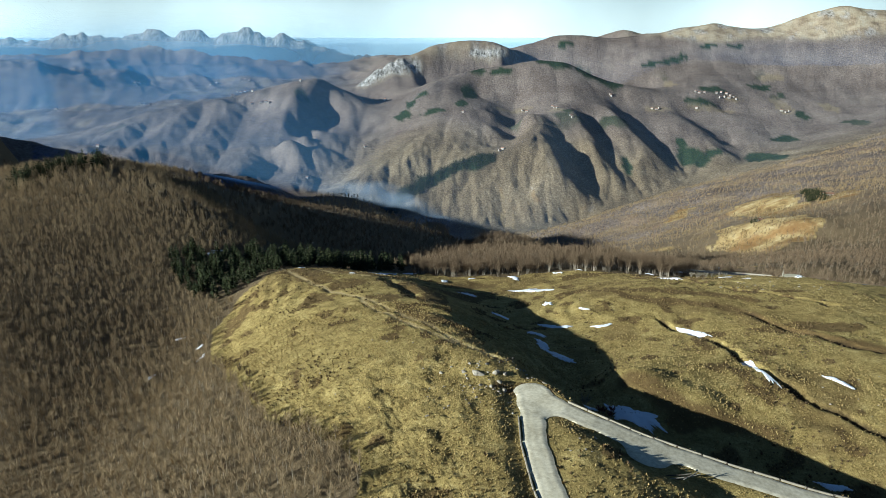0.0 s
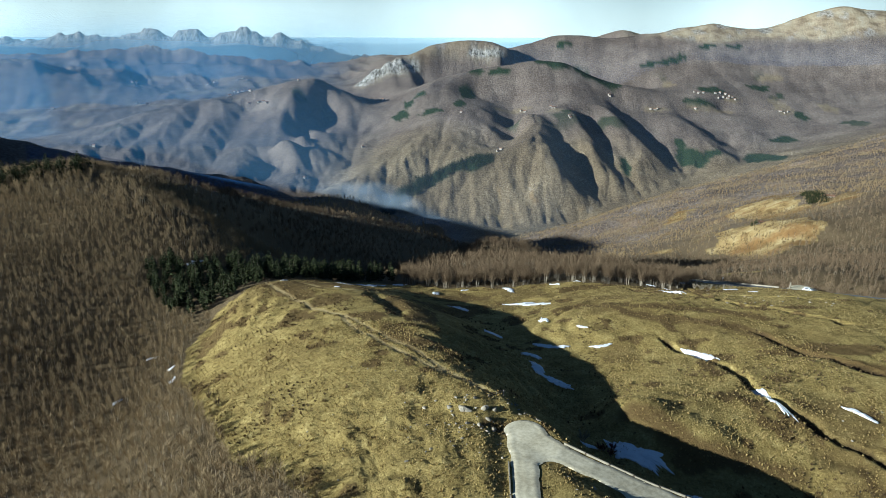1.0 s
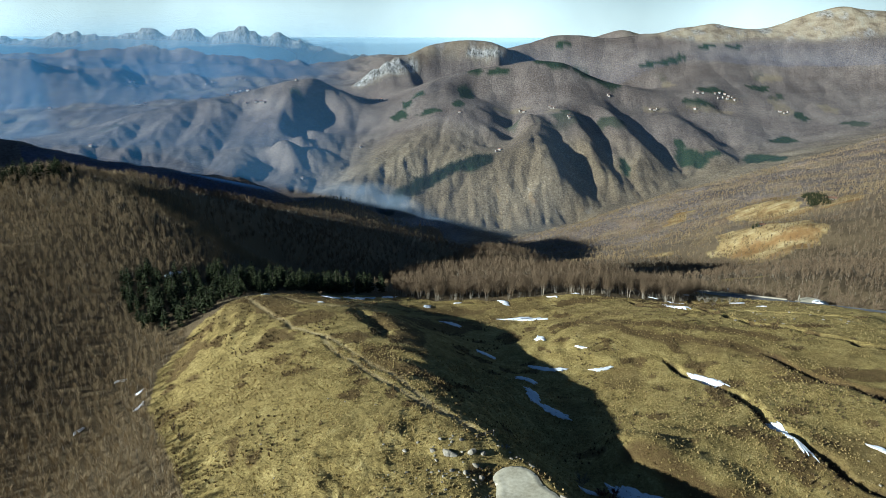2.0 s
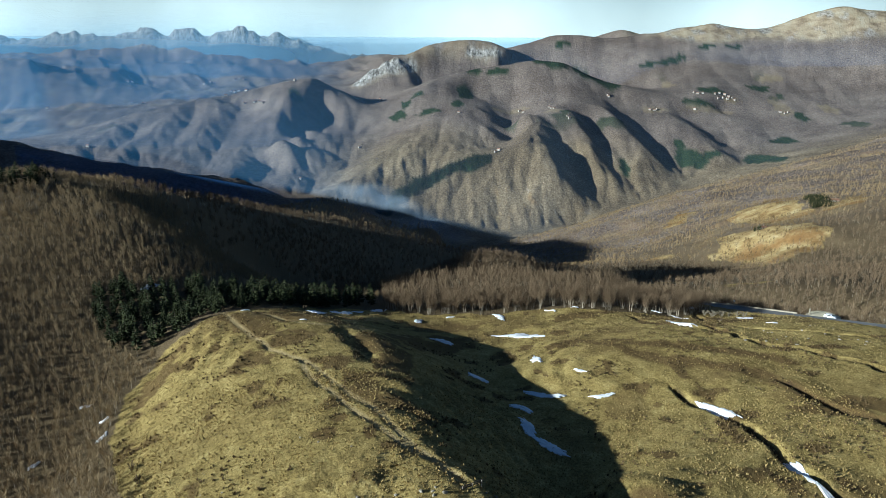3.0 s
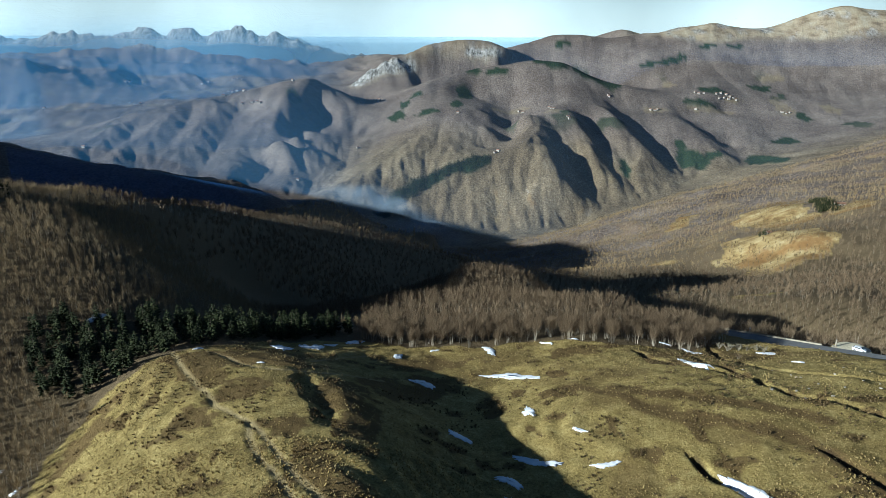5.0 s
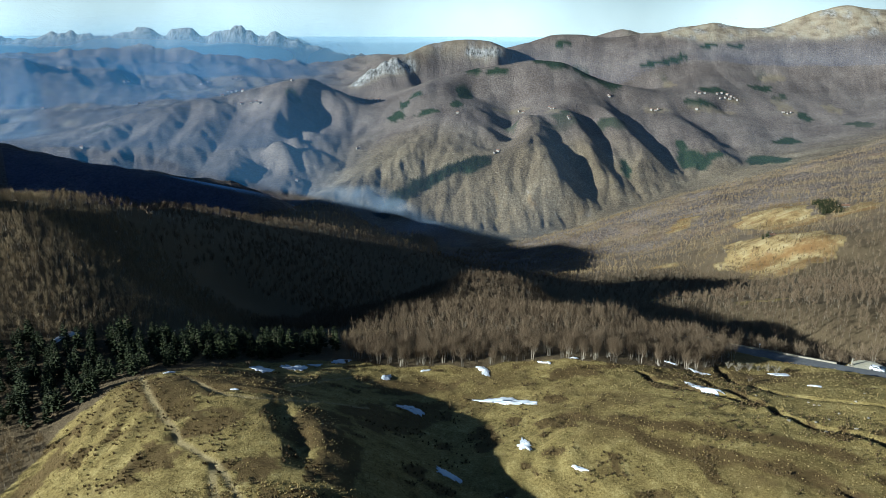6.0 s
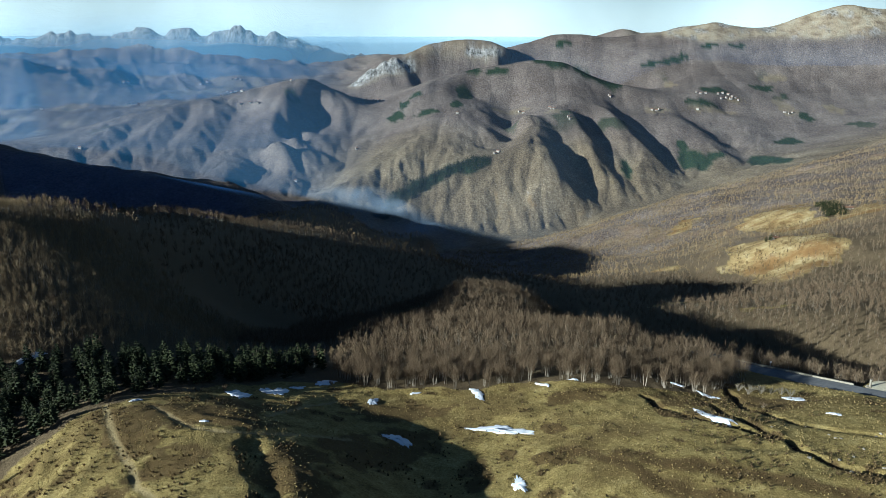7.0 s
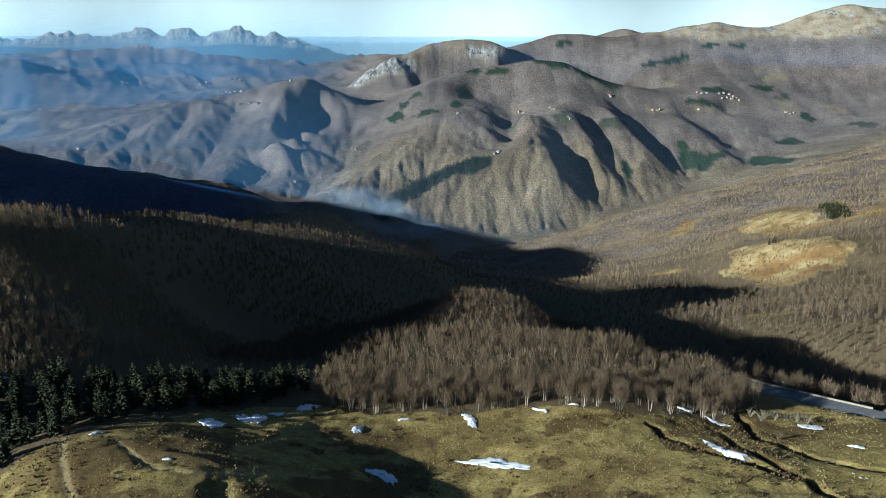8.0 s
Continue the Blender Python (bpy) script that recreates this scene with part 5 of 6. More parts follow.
def tussock(rng, blades, tall, spread):
    sh = Shape()
    for _ in range(blades):
        a, o = rng.uniform(0, 6.28), rng.uniform(0.2, 1.0)
        p = np.array([math.cos(a) * 0.15 * spread, math.sin(a) * 0.15 * spread, -0.1])
        tip = np.array([math.cos(a) * spread * o, math.sin(a) * spread * o, tall * rng.uniform(0.55, 1.1)])
        s = np.array([-math.sin(a), math.cos(a), 0]) * spread * rng.uniform(0.25, 0.45)
        sh.put([p - s, p + s, tip], [(0, 1, 2)])
    return [sh.arrays()]


rng = random.Random(5)
TUFTS = [tussock(rng, 6, 0.30, 0.36) for _ in range(4)]
CLUMPS = [tussock(rng, 12, 0.55, 0.55) for _ in range(4)]


def meadow_stuff(name, variants, material, label, x0, x1, y0, y1, step, seed, chance, low, high):
    gx, gy, r = scatter(x0, x1, y0, y1, step, seed)
    ok = inside(gx, gy, MEADOW) & (chance(gx, gy) > r.random_sample(gx.shape))
    gx, gy = gx[ok], gy[ok]
    _, rd, half = on_road(gx, gy)
    ok = rd > half + 0.3
    ok &= np.hypot(gx - PARKING[0], gy - PARKING[1]) > PARKING[3] + 0.4
    gx, gy = gx[ok], gy[ok]
    n = len(gx)
    rows = np.stack([gx, gy, height(gx, gy), r.uniform(0, 6.28, n), r.uniform(low, high, n), r.randint(0, len(variants), n)], 1)
    return stand(name, rows, variants, (material,), label, "grass")


meadow_stuff("grass_tussocks", TUFTS, STRAW, "dry straw-coloured grass tussocks covering the hill", -75, 95, 75, 175, 0.72, 41,
             lambda x, y: 0.35 + 0.65 * smooth(-0.25, 0.25, fbm(x, y, 7, 3, 500)), 0.45, 1.2)
meadow_stuff("grass_tussocks_far", TUFTS, STRAW, "dry straw-coloured grass on the far meadow", -75, 130, 175, 270, 1.1, 42,
             lambda x, y: 0.3 + 0.6 * smooth(-0.25, 0.25, fbm(x, y, 9, 3, 501)), 0.4, 1.0)
meadow_stuff("heather", CLUMPS, HEATHER, "low dark brown heather and bilberry clumps", -75, 130, 80, 270, 1.1, 43,
             lambda x, y: 0.55 * smooth(0.2, 0.5, fbm(x, y, 22, 5, 180, 0.65)) + 0.8 * smooth(0.42, 0.5, fbm(x, y, 5.5, 2, 182)), 0.4, 0.9)


def shrub(name, seed, tall, mats, label, x, y):
    """A bare many-stemmed bush."""
    rg = random.Random(seed)
    bark, twig = Shape(), Shape()
    for _ in range(11):
        a, o = rg.uniform(0, 6.28), rg.uniform(0.15, 0.75)
        p1 = np.array([math.cos(a) * o * 0.6, math.sin(a) * o * 0.6, 0.6]) * tall
        bark.put(*prism(np.array([math.cos(a) * 0.1, math.sin(a) * 0.1, -0.2]), p1, 0.05, 0.02))
        for _ in range(12):
            q = p1 * rg.uniform(0.4, 1.0)
            d = np.array([math.cos(a) * o + rg.uniform(-0.5, 0.5), math.sin(a) * o + rg.uniform(-0.5, 0.5), rg.uniform(0.4, 1.1)]) * tall * rg.uniform(0.25, 0.45)
            s = np.cross(d, (rg.uniform(-1, 1), rg.uniform(-1, 1), 0.2))
            s = s / np.linalg.norm(s) * 0.05
            twig.put([q - s, q + s, q + d], [(0, 1, 2)])
    root = new(name)
    mesh_object("stems", *bark.arrays(), mats[0], root)
    mesh_object("crown", *twig.arrays(), mats[1], root)
    place(root, at_ground(x, y))
    return tagged(root, label, "shrub")


RED_TWIGS = island_material("red_twigs", [(0.2, (0.08, 0.03, 0.03)), (0.8, (0.17, 0.075, 0.065))])
PALE_TWIGS = island_material("pale_twigs", [(0.2, (0.15, 0.125, 0.085)), (0.8, (0.30, 0.26, 0.185))])
shrub("bare_bush", 1, 2.6, (BARK, PALE_TWIGS), "pale bare bush growing in the shaded gully", 28.8, 123.6)
for k, (x, y) in enumerate([(32.5, 122.5), (33.6, 121.2), (31.4, 121.4), (34.5, 123.2)]):
    shrub("red_bush", 10 + k, 1.7, (BARK, RED_TWIGS), "reddish bare bush beside the snow in the gully", x, y)
for k, (x, y) in enumerate([(99.6, 258.9), (102.4, 257.6), (104.4, 256.2), (106.6, 255.2), (108.6, 253.8), (101.0, 256.0), (105.5, 258), (110, 252)]):
    shrub("roadside_bush", 20 + k, 2.3, (BARK, PALE_TWIGS), "pale bare bush on the bank above the road", x, y)
for k, (x, y) in enumerate([(98, 262.5), (94.5, 260.5), (-58, 232), (-36, 246), (-12, 262), (97, 240), (-49, 148), (-45, 142), (-40, 128), (-30, 112), (-24, 107)]):
    shrub("meadow_bush", 40 + k, 1.9, (BARK, TWIGS), "brown bare bush at the rim of the meadow", x, y)


# ================= timber rail, logs =================
def timber_rail(x, y, turn):
    root = new("timber_rail")
    for px in (-1.6, 0.0, 1.6):
        part("post", tube(bmesh.new(), (px, 0, -0.4), (px, 0, 0.85), 0.09, 0.08), WOOD, root)
    for z in (0.42, 0.78):
        part("rail", tube(bmesh.new(), (-1.9, 0.09, z), (1.9, 0.09, z + 0.04), 0.08, 0.07), DARK_WOOD, root)
    place(root, at_ground(x, y, turn))
    return tagged(root, "short weathered timber rail at the end of the footpath", "fence")


timber_rail(12.6, 124.0, 28)


def log_heap(x, y, turn):
    root = new("fallen_fence")
    rg = random.Random(9)
    for k in range(9):
        a = rg.uniform(-0.35, 0.35)
        c, s = math.cos(a), math.sin(a)
        ox, oy, z, l = rg.uniform(-2.4, 2.4), rg.uniform(-0.7, 0.7), 0.1 + 0.09 * (k % 4), rg.uniform(1.2, 2.2)
        part("pole", tube(bmesh.new(), (ox - l * c, oy - l * s, z), (ox + l * c, oy + l * s, z + rg.uniform(0, 0.35)), 0.09, 0.07, 6), WOOD if k % 2 else DARK_WOOD, root)
    place(root, at_ground(x, y, turn))
    return tagged(root, "heap of fallen fence poles beside the passing place", "fence")


log_heap(36.8, 91.6, 16)


# ================= beside the main road: car, marker stone, post =================
PAINT = simple("white_paint", [(0.3, (0.72, 0.73, 0.74)), (0.7, (0.80, 0.81, 0.82))], 0.8, 0.3)
GLASS = simple("dark_glass", [(0.3, (0.015, 0.017, 0.02)), (0.7, (0.03, 0.033, 0.036))], 0.8, 0.08)
RUBBER = simple("tyre_rubber", [(0.3, (0.015, 0.015, 0.015)), (0.7, (0.03, 0.03, 0.03))], 6, 0.8)
METAL = simple("wheel_metal", [(0.3, (0.4, 0.4, 0.4)), (0.7, (0.6, 0.6, 0.6))], 3, 0.35, 0, 0.9)


def hull(bm, sections):
    """A closed body from cross sections: x, half width, low, high."""
    rings = []
    for x, hw, lo, hi in sections:
        rings.append([bm.verts.new((x, sy * hw * f, z)) for sy, f, z in ((-1, 0.94, lo), (1, 0.94, lo), (1, 1, (lo + hi) / 2), (1, 0.9, hi), (-1, 0.9, hi), (-1, 1, (lo + hi) / 2))])
    for a, b in zip(rings, rings[1:]):
        for k in range(6):
            bm.faces.new((a[k], a[(k + 1) % 6], b[(k + 1) % 6], b[k]))
    bm.faces.new(rings[0][::-1])
    bm.faces.new(rings[-1])
    return bm


def car(x, y, turn):
    root = new("car")
    part("body", hull(bmesh.new(), [(-1.95, 0.74, 0.35, 0.82), (-1.7, 0.82, 0.24, 0.92), (-0.6, 0.84, 0.22, 0.94), (0.8, 0.84, 0.22, 0.92), (1.55, 0.80, 0.24, 0.80), (1.92, 0.66, 0.34, 0.66)]), PAINT, root)
    part("cabin", hull(bmesh.new(), [(-1.78, 0.70, 0.90, 0.98), (-1.35, 0.70, 0.90, 1.38), (-0.2, 0.70, 0.90, 1.46), (0.35, 0.68, 0.90, 1.40), (1.0, 0.70, 0.88, 0.94)]), PAINT, root)
    for sy in (-1, 1):
        part("side_window", hull(bmesh.new(), [(-1.3, 0.02, 0.98, 1.26), (-0.2, 0.02, 0.98, 1.36), (0.6, 0.02, 0.96, 1.1)]), GLASS, root).location = (0, sy * 0.69, 0)
    bm = box(bmesh.new(), 0.72, 0, 1.17, 0.03, 1.15, 0.52, 0.0, Matrix.Rotation(radians(-52), 4, "Y"))
    part("windscreen", bm, GLASS, root)
    bm = box(bmesh.new(), -1.6, 0, 1.18, 0.03, 1.1, 0.44, 0.0, Matrix.Rotation(radians(38), 4, "Y"))
    part("rear_window", bm, GLASS, root)
    for px in (-1.2, 1.2):
        for sy in (-1, 1):
            wheel = part("tyre", tube(bmesh.new(), (px, sy * 0.62, 0.30), (px, sy * 0.84, 0.30), 0.30, 0.30, 16), RUBBER, root)
            part("rim", tube(bmesh.new(), (px, sy * 0.80, 0.30), (px, sy * 0.85, 0.30), 0.19, 0.17, 12), METAL, wheel)
    for sy in (-1, 1):
        part("headlight", box(bmesh.new(), 1.84, sy * 0.5, 0.62, 0.1, 0.24, 0.12, 0.03), METAL, root)
    place(root, Matrix.Translation((x, y, -14.13)) @ Matrix.Rotation(radians(turn), 4, "Z"))
    return tagged(root, "small white hatchback parked beside the mountain road", "car")


car(145.2, 261.6, -38)


def marker(x, y):
    root = new("wayside_marker")
    bm = bmesh.new()
    for k in range(9):
        a = k * 0.9
        bmesh.ops.create_icosphere(bm, subdivisions=1, radius=0.5, matrix=Matrix.Translation((0.7 * math.cos(a), 0.7 * math.sin(a), 0.15)) @ Matrix.Diagonal((1.0, 0.8, 0.7, 1)))
    part("stone_base", bm, STONE, root)
    bm = tube(bmesh.new(), (0, 0, 0.2), (0, 0, 2.5), 0.34, 0.2, 6)
    part("pillar", bm, STONE, root, "pale tapering stone pillar")
    bm = box(bmesh.new(), 0, 0, 2.58, 0.4, 0.4, 0.14, 0.04)
    part("cap", bm, STONE, root)
    place(root, at_ground(x, y))
    return tagged(root, "pale stone wayside pillar on a rubble base beside the road", "monument")


marker(139.8, 265.2)


def road_post(x, y):
    root = new("marker_post")
    part("pole", tube(bmesh.new(), (0, 0, -0.3), (0, 0, 2.2), 0.06, 0.06), METAL, root)
    part("plate", box(bmesh.new(), 0, -0.05, 1.9, 0.5, 0.04, 0.5, 0.01), PAINT, root, "small white sign plate")
    place(root, at_ground(x, y))
    return tagged(root, "thin metal road marker post with a white plate", "sign post")


road_post(123.2, 288.8)

# ================= farmhouses and villages =================
PLASTER = simple("pale_plaster", [(0.3, (0.30, 0.27, 0.22)), (0.7, (0.46, 0.42, 0.36))], 0.5, 0.9, 0, 0, 0.35)
ROOF = simple("terracotta_roof", [(0.3, (0.22, 0.11, 0.07)), (0.7, (0.34, 0.20, 0.13))], 0.8, 0.9, 0, 0, 0.4)


def house(x, y, turn, long, wide, tall, label="pale plastered mountain house with a terracotta gable roof"):
    root = new("house")
    part("wall", box(bmesh.new(), 0, 0, tall / 2 - 1.5, long, wide, tall + 3, 0.05), PLASTER, root)
    bm = bmesh.new()
    e = 0.6
    prof = [(-wide / 2 - e, tall - 0.2), (0, tall + wide * 0.28), (wide / 2 + e, tall - 0.2), (wide / 2 + e, tall + 0.05), (0, tall + wide * 0.28 + 0.3), (-wide / 2 - e, tall + 0.05)]
    ends = [[bm.verts.new((sx * (long / 2 + e), py, pz)) for py, pz in prof] for sx in (-1, 1)]
    for k in range(6):
        bm.faces.new((ends[0][k], ends[0][(k + 1) % 6], ends[1][(k + 1) % 6], ends[1][k]))
    bm.faces.new(ends[0][::-1])
    bm.faces.new(ends[1])
    roof = part("roof", bm, ROOF, root)
    part("chimney", box(bmesh.new(), long * 0.2, wide * 0.18, tall + wide * 0.28, 0.8, 0.8, 1.8, 0.05), PLASTER, roof)
    bm = bmesh.new()
    for sx in (-1, 1):
        v = [bm.verts.new((sx * (long / 2 - 0.02), py, pz)) for py, pz in ((-wide / 2, tall - 0.1), (wide / 2, tall - 0.1), (0, tall + wide * 0.27))]
        w2 = [bm.verts.new((sx * (long / 2 - 0.3), py, pz)) for py, pz in ((-wide / 2, tall - 0.1), (wide / 2, tall - 0.1), (0, tall + wide * 0.27))]
        bm.faces.new(v)
        bm.faces.new(w2[::-1])
    part("gable", bm, PLASTER, root)
    for px in (-long * 0.28, long * 0.28):
        for pz in (1.4, tall - 1.4):
            part("window", box(bmesh.new(), px, -wide / 2 - 0.01, pz, 1.0, 0.12, 1.3, 0.02), GLASS, root)
    part("door", box(bmesh.new(), 0, -wide / 2 - 0.01, 0.9, 1.2, 0.12, 2.1, 0.02), DARK_WOOD, root)
    place(root, Matrix.Translation((x, y, one(height, x, y) + 0.4)) @ Matrix.Rotation(radians(turn), 4, "Z"))
    return tagged(root, label, "house", "houses on the mountain slopes")


VILLAGES = [(1282, 3554), (1302, 3546), (1326, 3551), (1395, 3551), (1422, 3563), (1445, 3563), (1460, 3554), (1401, 3531), (1433, 3540), (1475, 3548), (1021, 3397), (1039, 3394), (1059, 3405), (1667, 3408), (1684, 3397), (1703, 3402), (830, 3463), (834, 3455), (388, 3345), (402, 3326), (513, 3291), (524, 3262), (537, 3244), (574, 3108), (573, 3088), (94, 3197), (1482, 3534), (-311, 3674), (240, 2798), (230, 2782), (-348, 3038), (-547, 2702), (-860, 3361), (-882, 3370), (-835, 3337), (-929, 3367), (1250, 3427), (1453, 3531)]
r = np.random.RandomState(77)
for k, (x, y) in enumerate(VILLAGES):
    house(x + r.uniform(-4, 4), y + r.uniform(-4, 4), r.uniform(-35, 35), r.uniform(8, 13), r.uniform(6.5, 8.5), r.uniform(4.5, 6.5))
TOWN = [(-1965, 4485), (-1945, 4495), (-1315, 4579), (-1291, 4586), (-1268, 4582), (-1250, 4222), (-1223, 4209), (-1199, 4222), (-960, 3518), (-1058, 3494), (-1783, 4152), (-1718, 4079), (-1827, 4163), (-2291, 4103), (-1497, 4519), (-1480, 4579), (-699, 3457), (-1443, 2853)]
for x, y in TOWN:
    house(x + r.uniform(-6, 6), y + r.uniform(-6, 6), r.uniform(-35, 35), r.uniform(10, 16), r.uniform(8, 10), r.uniform(5, 7), "pale long building in the hazy valley town")
house(441, 921, 20, 7, 5, 2.6, "small grey stone hut beside two conifers on the clearing")
house(604, 1048, -15, 14, 7, 3.0, "low pale farm building beside a conifer plantation")
house(-192, 548, 30, 8, 6, 3.0, "small pale hut on the lit knoll of the ridge")

# conifers on the clearing and beyond it, and along the crest of the left hill
r = np.random.RandomState(12)
lone = [(434, 918, 1.15), (430, 921, 0.9)] + [(-186 - 2.6 * k + r.uniform(-2, 2), 348 - 5.0 * k + r.uniform(-3, 3), r.uniform(0.6, 0.95)) for k in range(16)]
lone += [(-170 - 26 * u + r.uniform(-6, 6), 346 - 46 * u + r.uniform(-7, 7), r.uniform(0.7, 1.1)) for u in np.linspace(0, 1, 55)]
for x, y, s in lone:
    k = r.randint(0, len(PINES))
    ob = copy_thing(pine_proto[k], Matrix.Translation((x, y, one(height, x, y))) @ Matrix.Rotation(r.uniform(0, 6.28), 4, "Z"))
    ob.scale = (s, s, s)
    tagged(ob, "tall dark conifer beside the stone hut" if y > 800 else "dark green pine on the crest of the hill", "tree", "scattered pines")
gx, gy, r = scatter(520, 660, 980, 1190, 4.2, 14)
along_, off_ = (gx - 548) * 0.386 + (gy - 1000) * 0.922, (gx - 548) * 0.922 - (gy - 1000) * 0.386
ok = (along_ > 20) & (along_ < 165) & (off_ > 2) & (off_ < 28)
rows = np.stack([gx[ok], gy[ok], height(gx[ok], gy[ok]), r.uniform(0, 6.28, ok.sum()), r.uniform(0.85, 1.1, ok.sum()), r.randint(0, 3, ok.sum())], 1)
stand("conifer_plantation", rows, FAR_PINES, (PINE_BARK, NEEDLES), "square dark green conifer plantation on the far slope")
gx, gy, r = scatter(-260, 220, 2400, 2780, 8.5, 15)
d, _ = near_line(gx, gy, RAVINE)
ok = d + 26 * fbm(gx, gy, 70, 3, 140) < 36
rows = np.stack([gx[ok], gy[ok], height(gx[ok], gy[ok]) - 1, r.uniform(0, 6.28, ok.sum()), r.uniform(1.2, 1.8, ok.sum()), r.randint(0, 3, ok.sum())], 1)
stand("ravine_pine_wood", rows, FAR_PINES, (PINE_BARK, NEEDLES), "long dark green pine wood in the ravine across the valley")


# scattered scrub on the clearings of the far slope
gx, gy, r = scatter(340, 680, 720, 1440, 5.5, 16)
ok = (in_clearing(gx, gy)) & (fbm(gx, gy, 30, 2, 610) + r.uniform(-0.5, 0.5, gx.shape) + 0.35 * smooth(425, 450, gx) * smooth(1000, 950, gy) > 0.12)
rows = np.stack([gx[ok], gy[ok], height(gx[ok], gy[ok]), r.uniform(0, 6.28, ok.sum()), r.uniform(0.5, 1.1, ok.sum()), r.randint(0, 5, ok.sum())], 1)
stand("clearing_scrub", rows, FAR_BEECH, (BARK, HEATHER), "low brown scrub scattered over the far clearings")


# ================= painted haze sheets, and smoke ===
def haze_sheet(name, line, low, high, material, label):
    """An upright sheet with painted haze along a line on the map, with a slight billow."""
    pts = np.array(line, float)
    seg = np.r_[0, np.cumsum(np.hypot(*np.diff(pts, axis=0).T))]
    s = np.linspace(0, seg[-1], 60)
    x, y = np.interp(s, seg, pts[:, 0]), np.interp(s, seg, pts[:, 1])
    top = np.linspace(*high, 60) if isinstance(high, tuple) else np.full(60, high)
    verts = np.concatenate([np.stack([x, y + 25 * np.sin(s / 300.0 + f), z], 1) for f, z in ((0, low + 0 * top), (0.4, (low + top) / 2), (0.8, top))])
    j = np.arange(59)
    faces = np.concatenate([np.stack([k * 60 + j, k * 60 + j + 1, (k + 1) * 60 + j + 1, (k + 1) * 60 + j], 1) for k in (0, 1)])
    return tagged(mesh_object(name, verts, faces, material, flat=False), label, "haze", kind="structure")


haze_sheet("haze_valley", [(-1500, 2150), (-600, 2140), (400, 2120), (1500, 2300)], -620, 60, HAZE_NEAR, "thin sheet painted as blue haze over the deep valley")
haze_sheet("haze_west", [(-1000, 1640), (-700, 1620), (-420, 1600), (-330, 1590)], -600, (-168, -272), HAZE_WEST, "sheet painted as blue haze in the shaded side valley")
haze_sheet("haze_slopes", [(-2000, 2700), (-600, 3050), (0, 3420), (300, 3880), (800, 3900), (1400, 3960), (2800, 3700)], -600, 180, HAZE_MID, "thin sheet painted as blue haze before the high slopes")
haze_sheet("haze_shoulder", [(-2200, 2440), (-700, 2460), (-100, 2440)], -620, 220, HAZE_SHOULDER, "dark blue haze sheet that dims the western spurs")
haze_sheet("haze_basin", [(-4200, 2950), (-1700, 3080), (-1350, 3380), (-1000, 3530), (-700, 3640), (-420, 3960)], -620, 240, HAZE_BASIN, "sheet painted as blue morning haze filling the broad basin")
haze_sheet("haze_basin_far", [(-4200, 4080), (-1200, 4120), (-420, 4200)], -620, 240, HAZE_BASIN, "sheet painted as blue morning haze before the foothills")
haze_sheet("haze_hills", [(-4200, 4620), (-1200, 4640), (-420, 4700)], -620, 240, HAZE_BASIN, "sheet painted as blue morning haze between the foothills")
haze_sheet("haze_foothills", [(-4200, 4900), (-1200, 4900), (-300, 4910)], -620, 310, HAZE_FOOT, "sheet painted as blue haze lying on the foothills")
haze_sheet("haze_sea", [(-4200, 5085), (-1000, 5085), (600, 5085), (3500, 5085)], -620, 86, HAZE_SEA, "pale blue sheet painted as the hazy distant sea")
haze_sheet("haze_horizon", [(-4200, 5150), (-1000, 5150), (600, 5120), (3500, 5120)], -620, 1200, HAZE_FAR, "pale haze sheet that whitens the sky along the horizon")


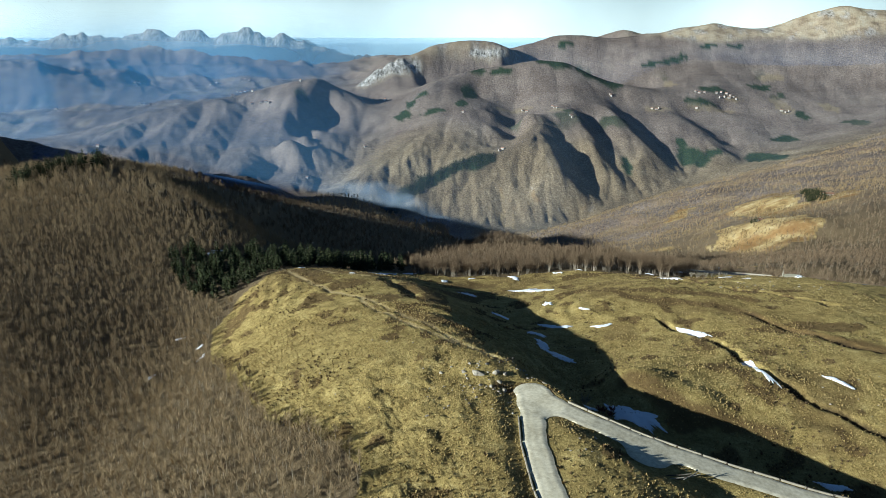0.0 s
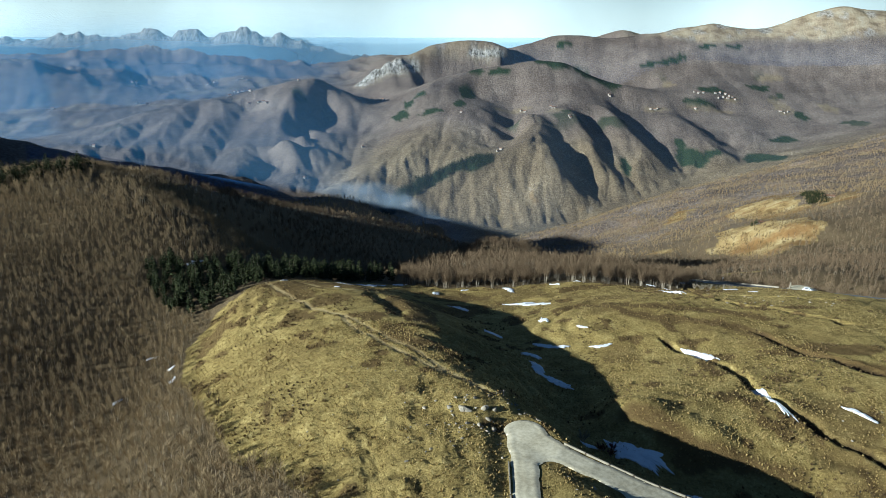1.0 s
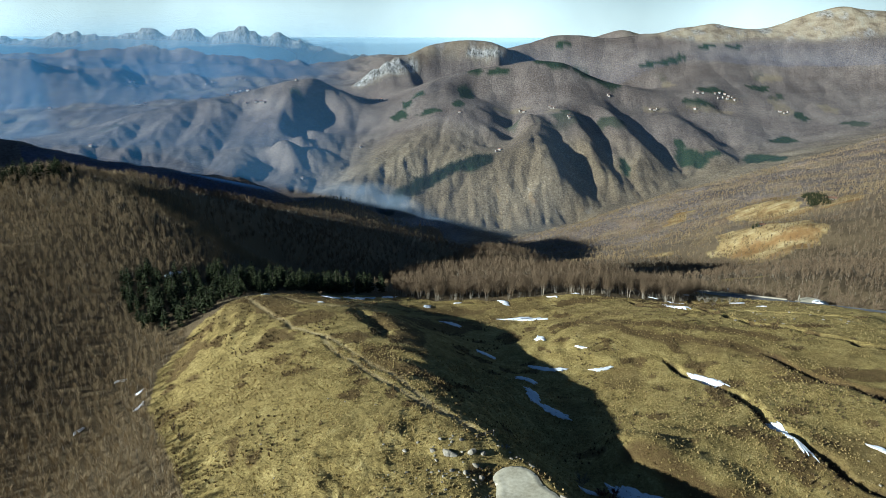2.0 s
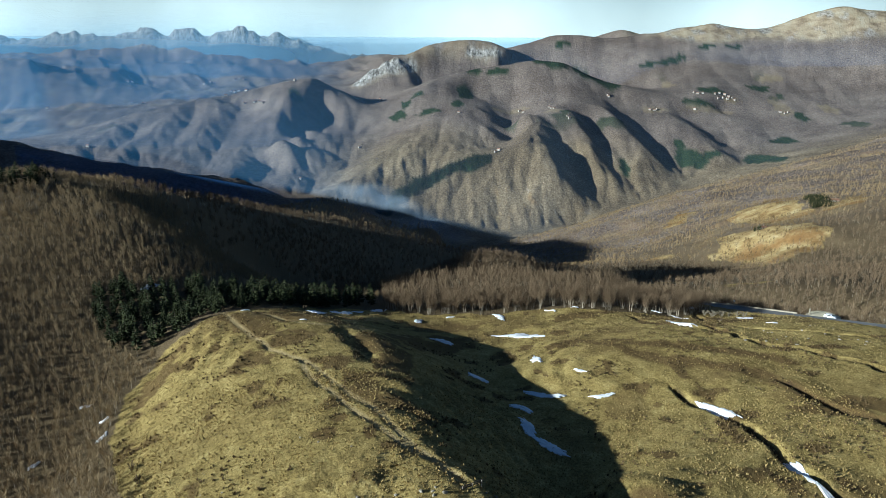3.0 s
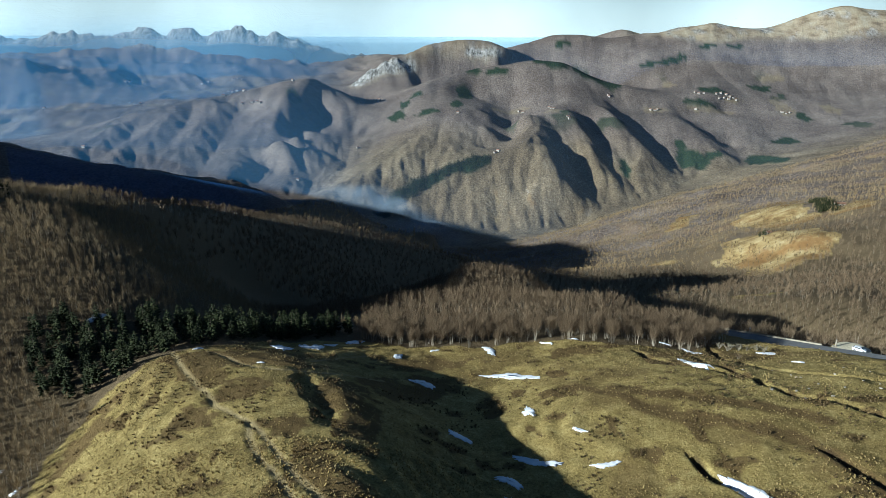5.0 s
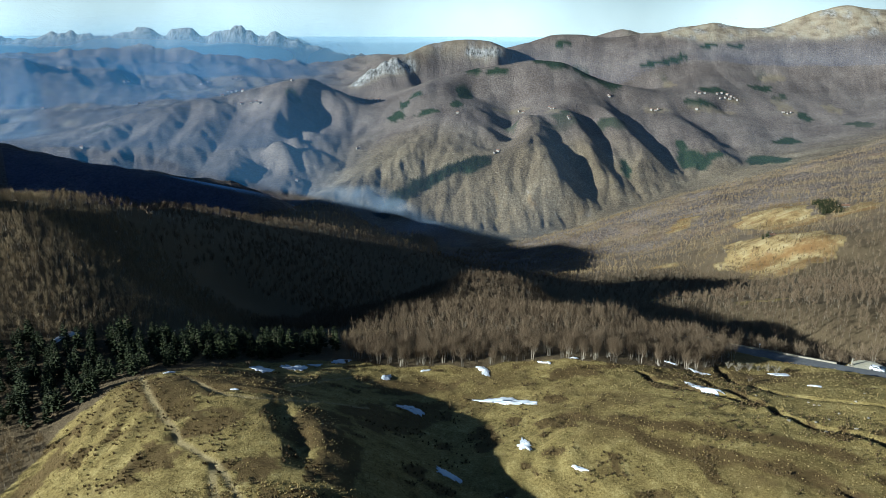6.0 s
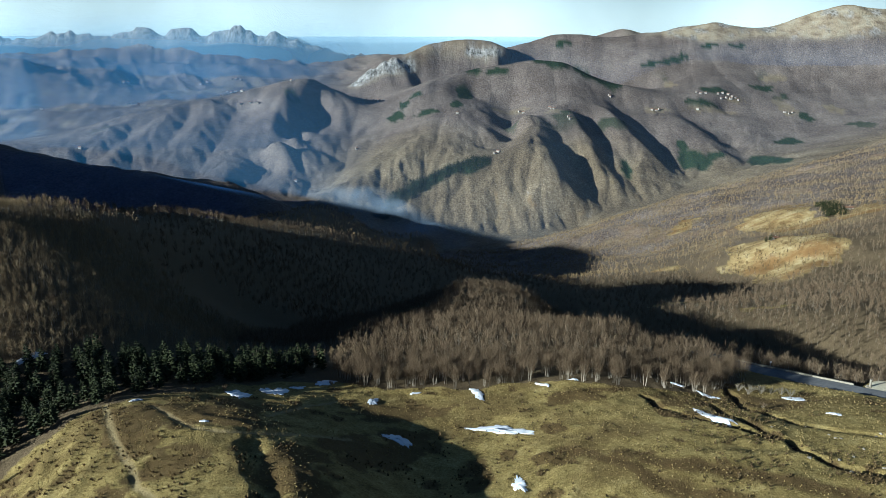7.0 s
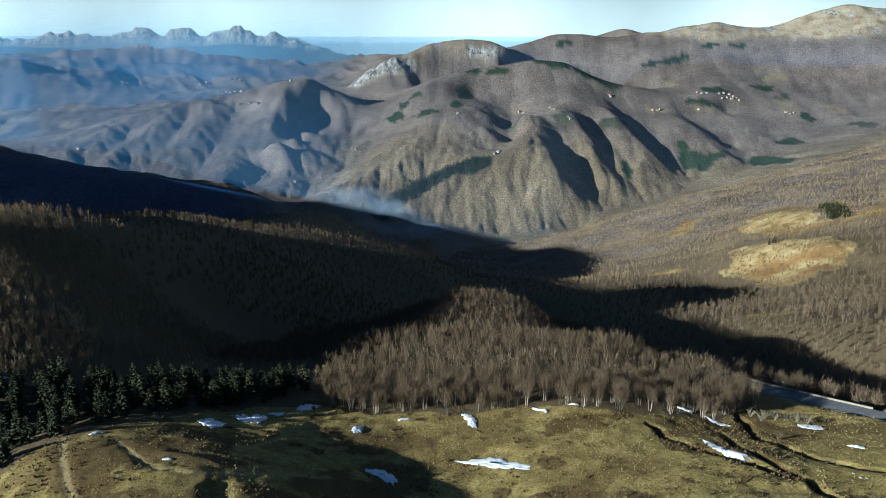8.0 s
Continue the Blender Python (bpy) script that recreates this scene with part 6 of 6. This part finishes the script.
def smoke_material():
    m, nt, b = nodes_of("wood_smoke")
    nt.nodes.remove(b)
    tc = nt.nodes.new("ShaderNodeTexCoord").outputs["Generated"]
    vm = nt.nodes.new("ShaderNodeVectorMath")
    vm.operation = "DISTANCE"
    vm.inputs[1].default_value = (0.5, 0.5, 0.5)
    nt.links.new(tc, vm.inputs[0])
    fall = nt.nodes.new("ShaderNodeMapRange")
    fall.interpolation_type = "SMOOTHSTEP"
    for key, v in (("From Min", 0.08), ("From Max", 0.48), ("To Min", 0.5), ("To Max", 0.0)):
        fall.inputs[key].default_value = v
    nt.links.new(vm.outputs["Value"], fall.inputs["Value"])
    puff = math_node(nt, "ADD", math_node(nt, "MULTIPLY", noise_tex(nt, 0.016, 5, 0.6), 1.6), -0.2)
    clear, lit, mixer = nt.nodes.new("ShaderNodeBsdfTransparent"), nt.nodes.new("ShaderNodeBsdfDiffuse"), nt.nodes.new("ShaderNodeMixShader")
    lit.inputs["Color"].default_value = (0.50, 0.62, 0.76, 1)
    nt.links.new(math_node(nt, "MULTIPLY", fall.outputs[0], puff), mixer.inputs[0])
    nt.links.new(clear.outputs[0], mixer.inputs[1])
    nt.links.new(lit.outputs[0], mixer.inputs[2])
    nt.links.new(mixer.outputs[0], nt.nodes["Material Output"].inputs["Surface"])
    return m


SMOKE = smoke_material()


def smoke_bank(x, y, z, wide, tall, tilt):
    """A drifting bank of smoke: a bulging sheet that thins out to its rim."""
    n = 16
    u, v = np.meshgrid(np.linspace(-1, 1, n), np.linspace(-1, 1, n))
    px, pz = u * wide, v * tall + tilt * u * wide
    py = 35 * (1 - u * u) * (1 - v * v) * -1 + 12 * fbm(px, pz, 60, 3, 600)
    i, j = np.meshgrid(np.arange(n - 1), np.arange(n - 1), indexing="ij")
    a = i * n + j
    faces = np.stack([a, a + 1, a + n + 1, a + n], -1).reshape(-1, 4)
    ob = mesh_object("smoke", np.stack([px.ravel(), py.ravel(), pz.ravel()], 1), faces, SMOKE, flat=False)
    ob.location = (x, y, z)
    return tagged(ob, "pale wood smoke drifting low across the valley", "smoke", "smoke in the valley")


smoke_bank(-150, 2130, -455, 210, 75, -0.35)
smoke_bank(-60, 2110, -520, 230, 70, -0.2)
smoke_bank(-250, 2150, -410, 200, 60, -0.1)
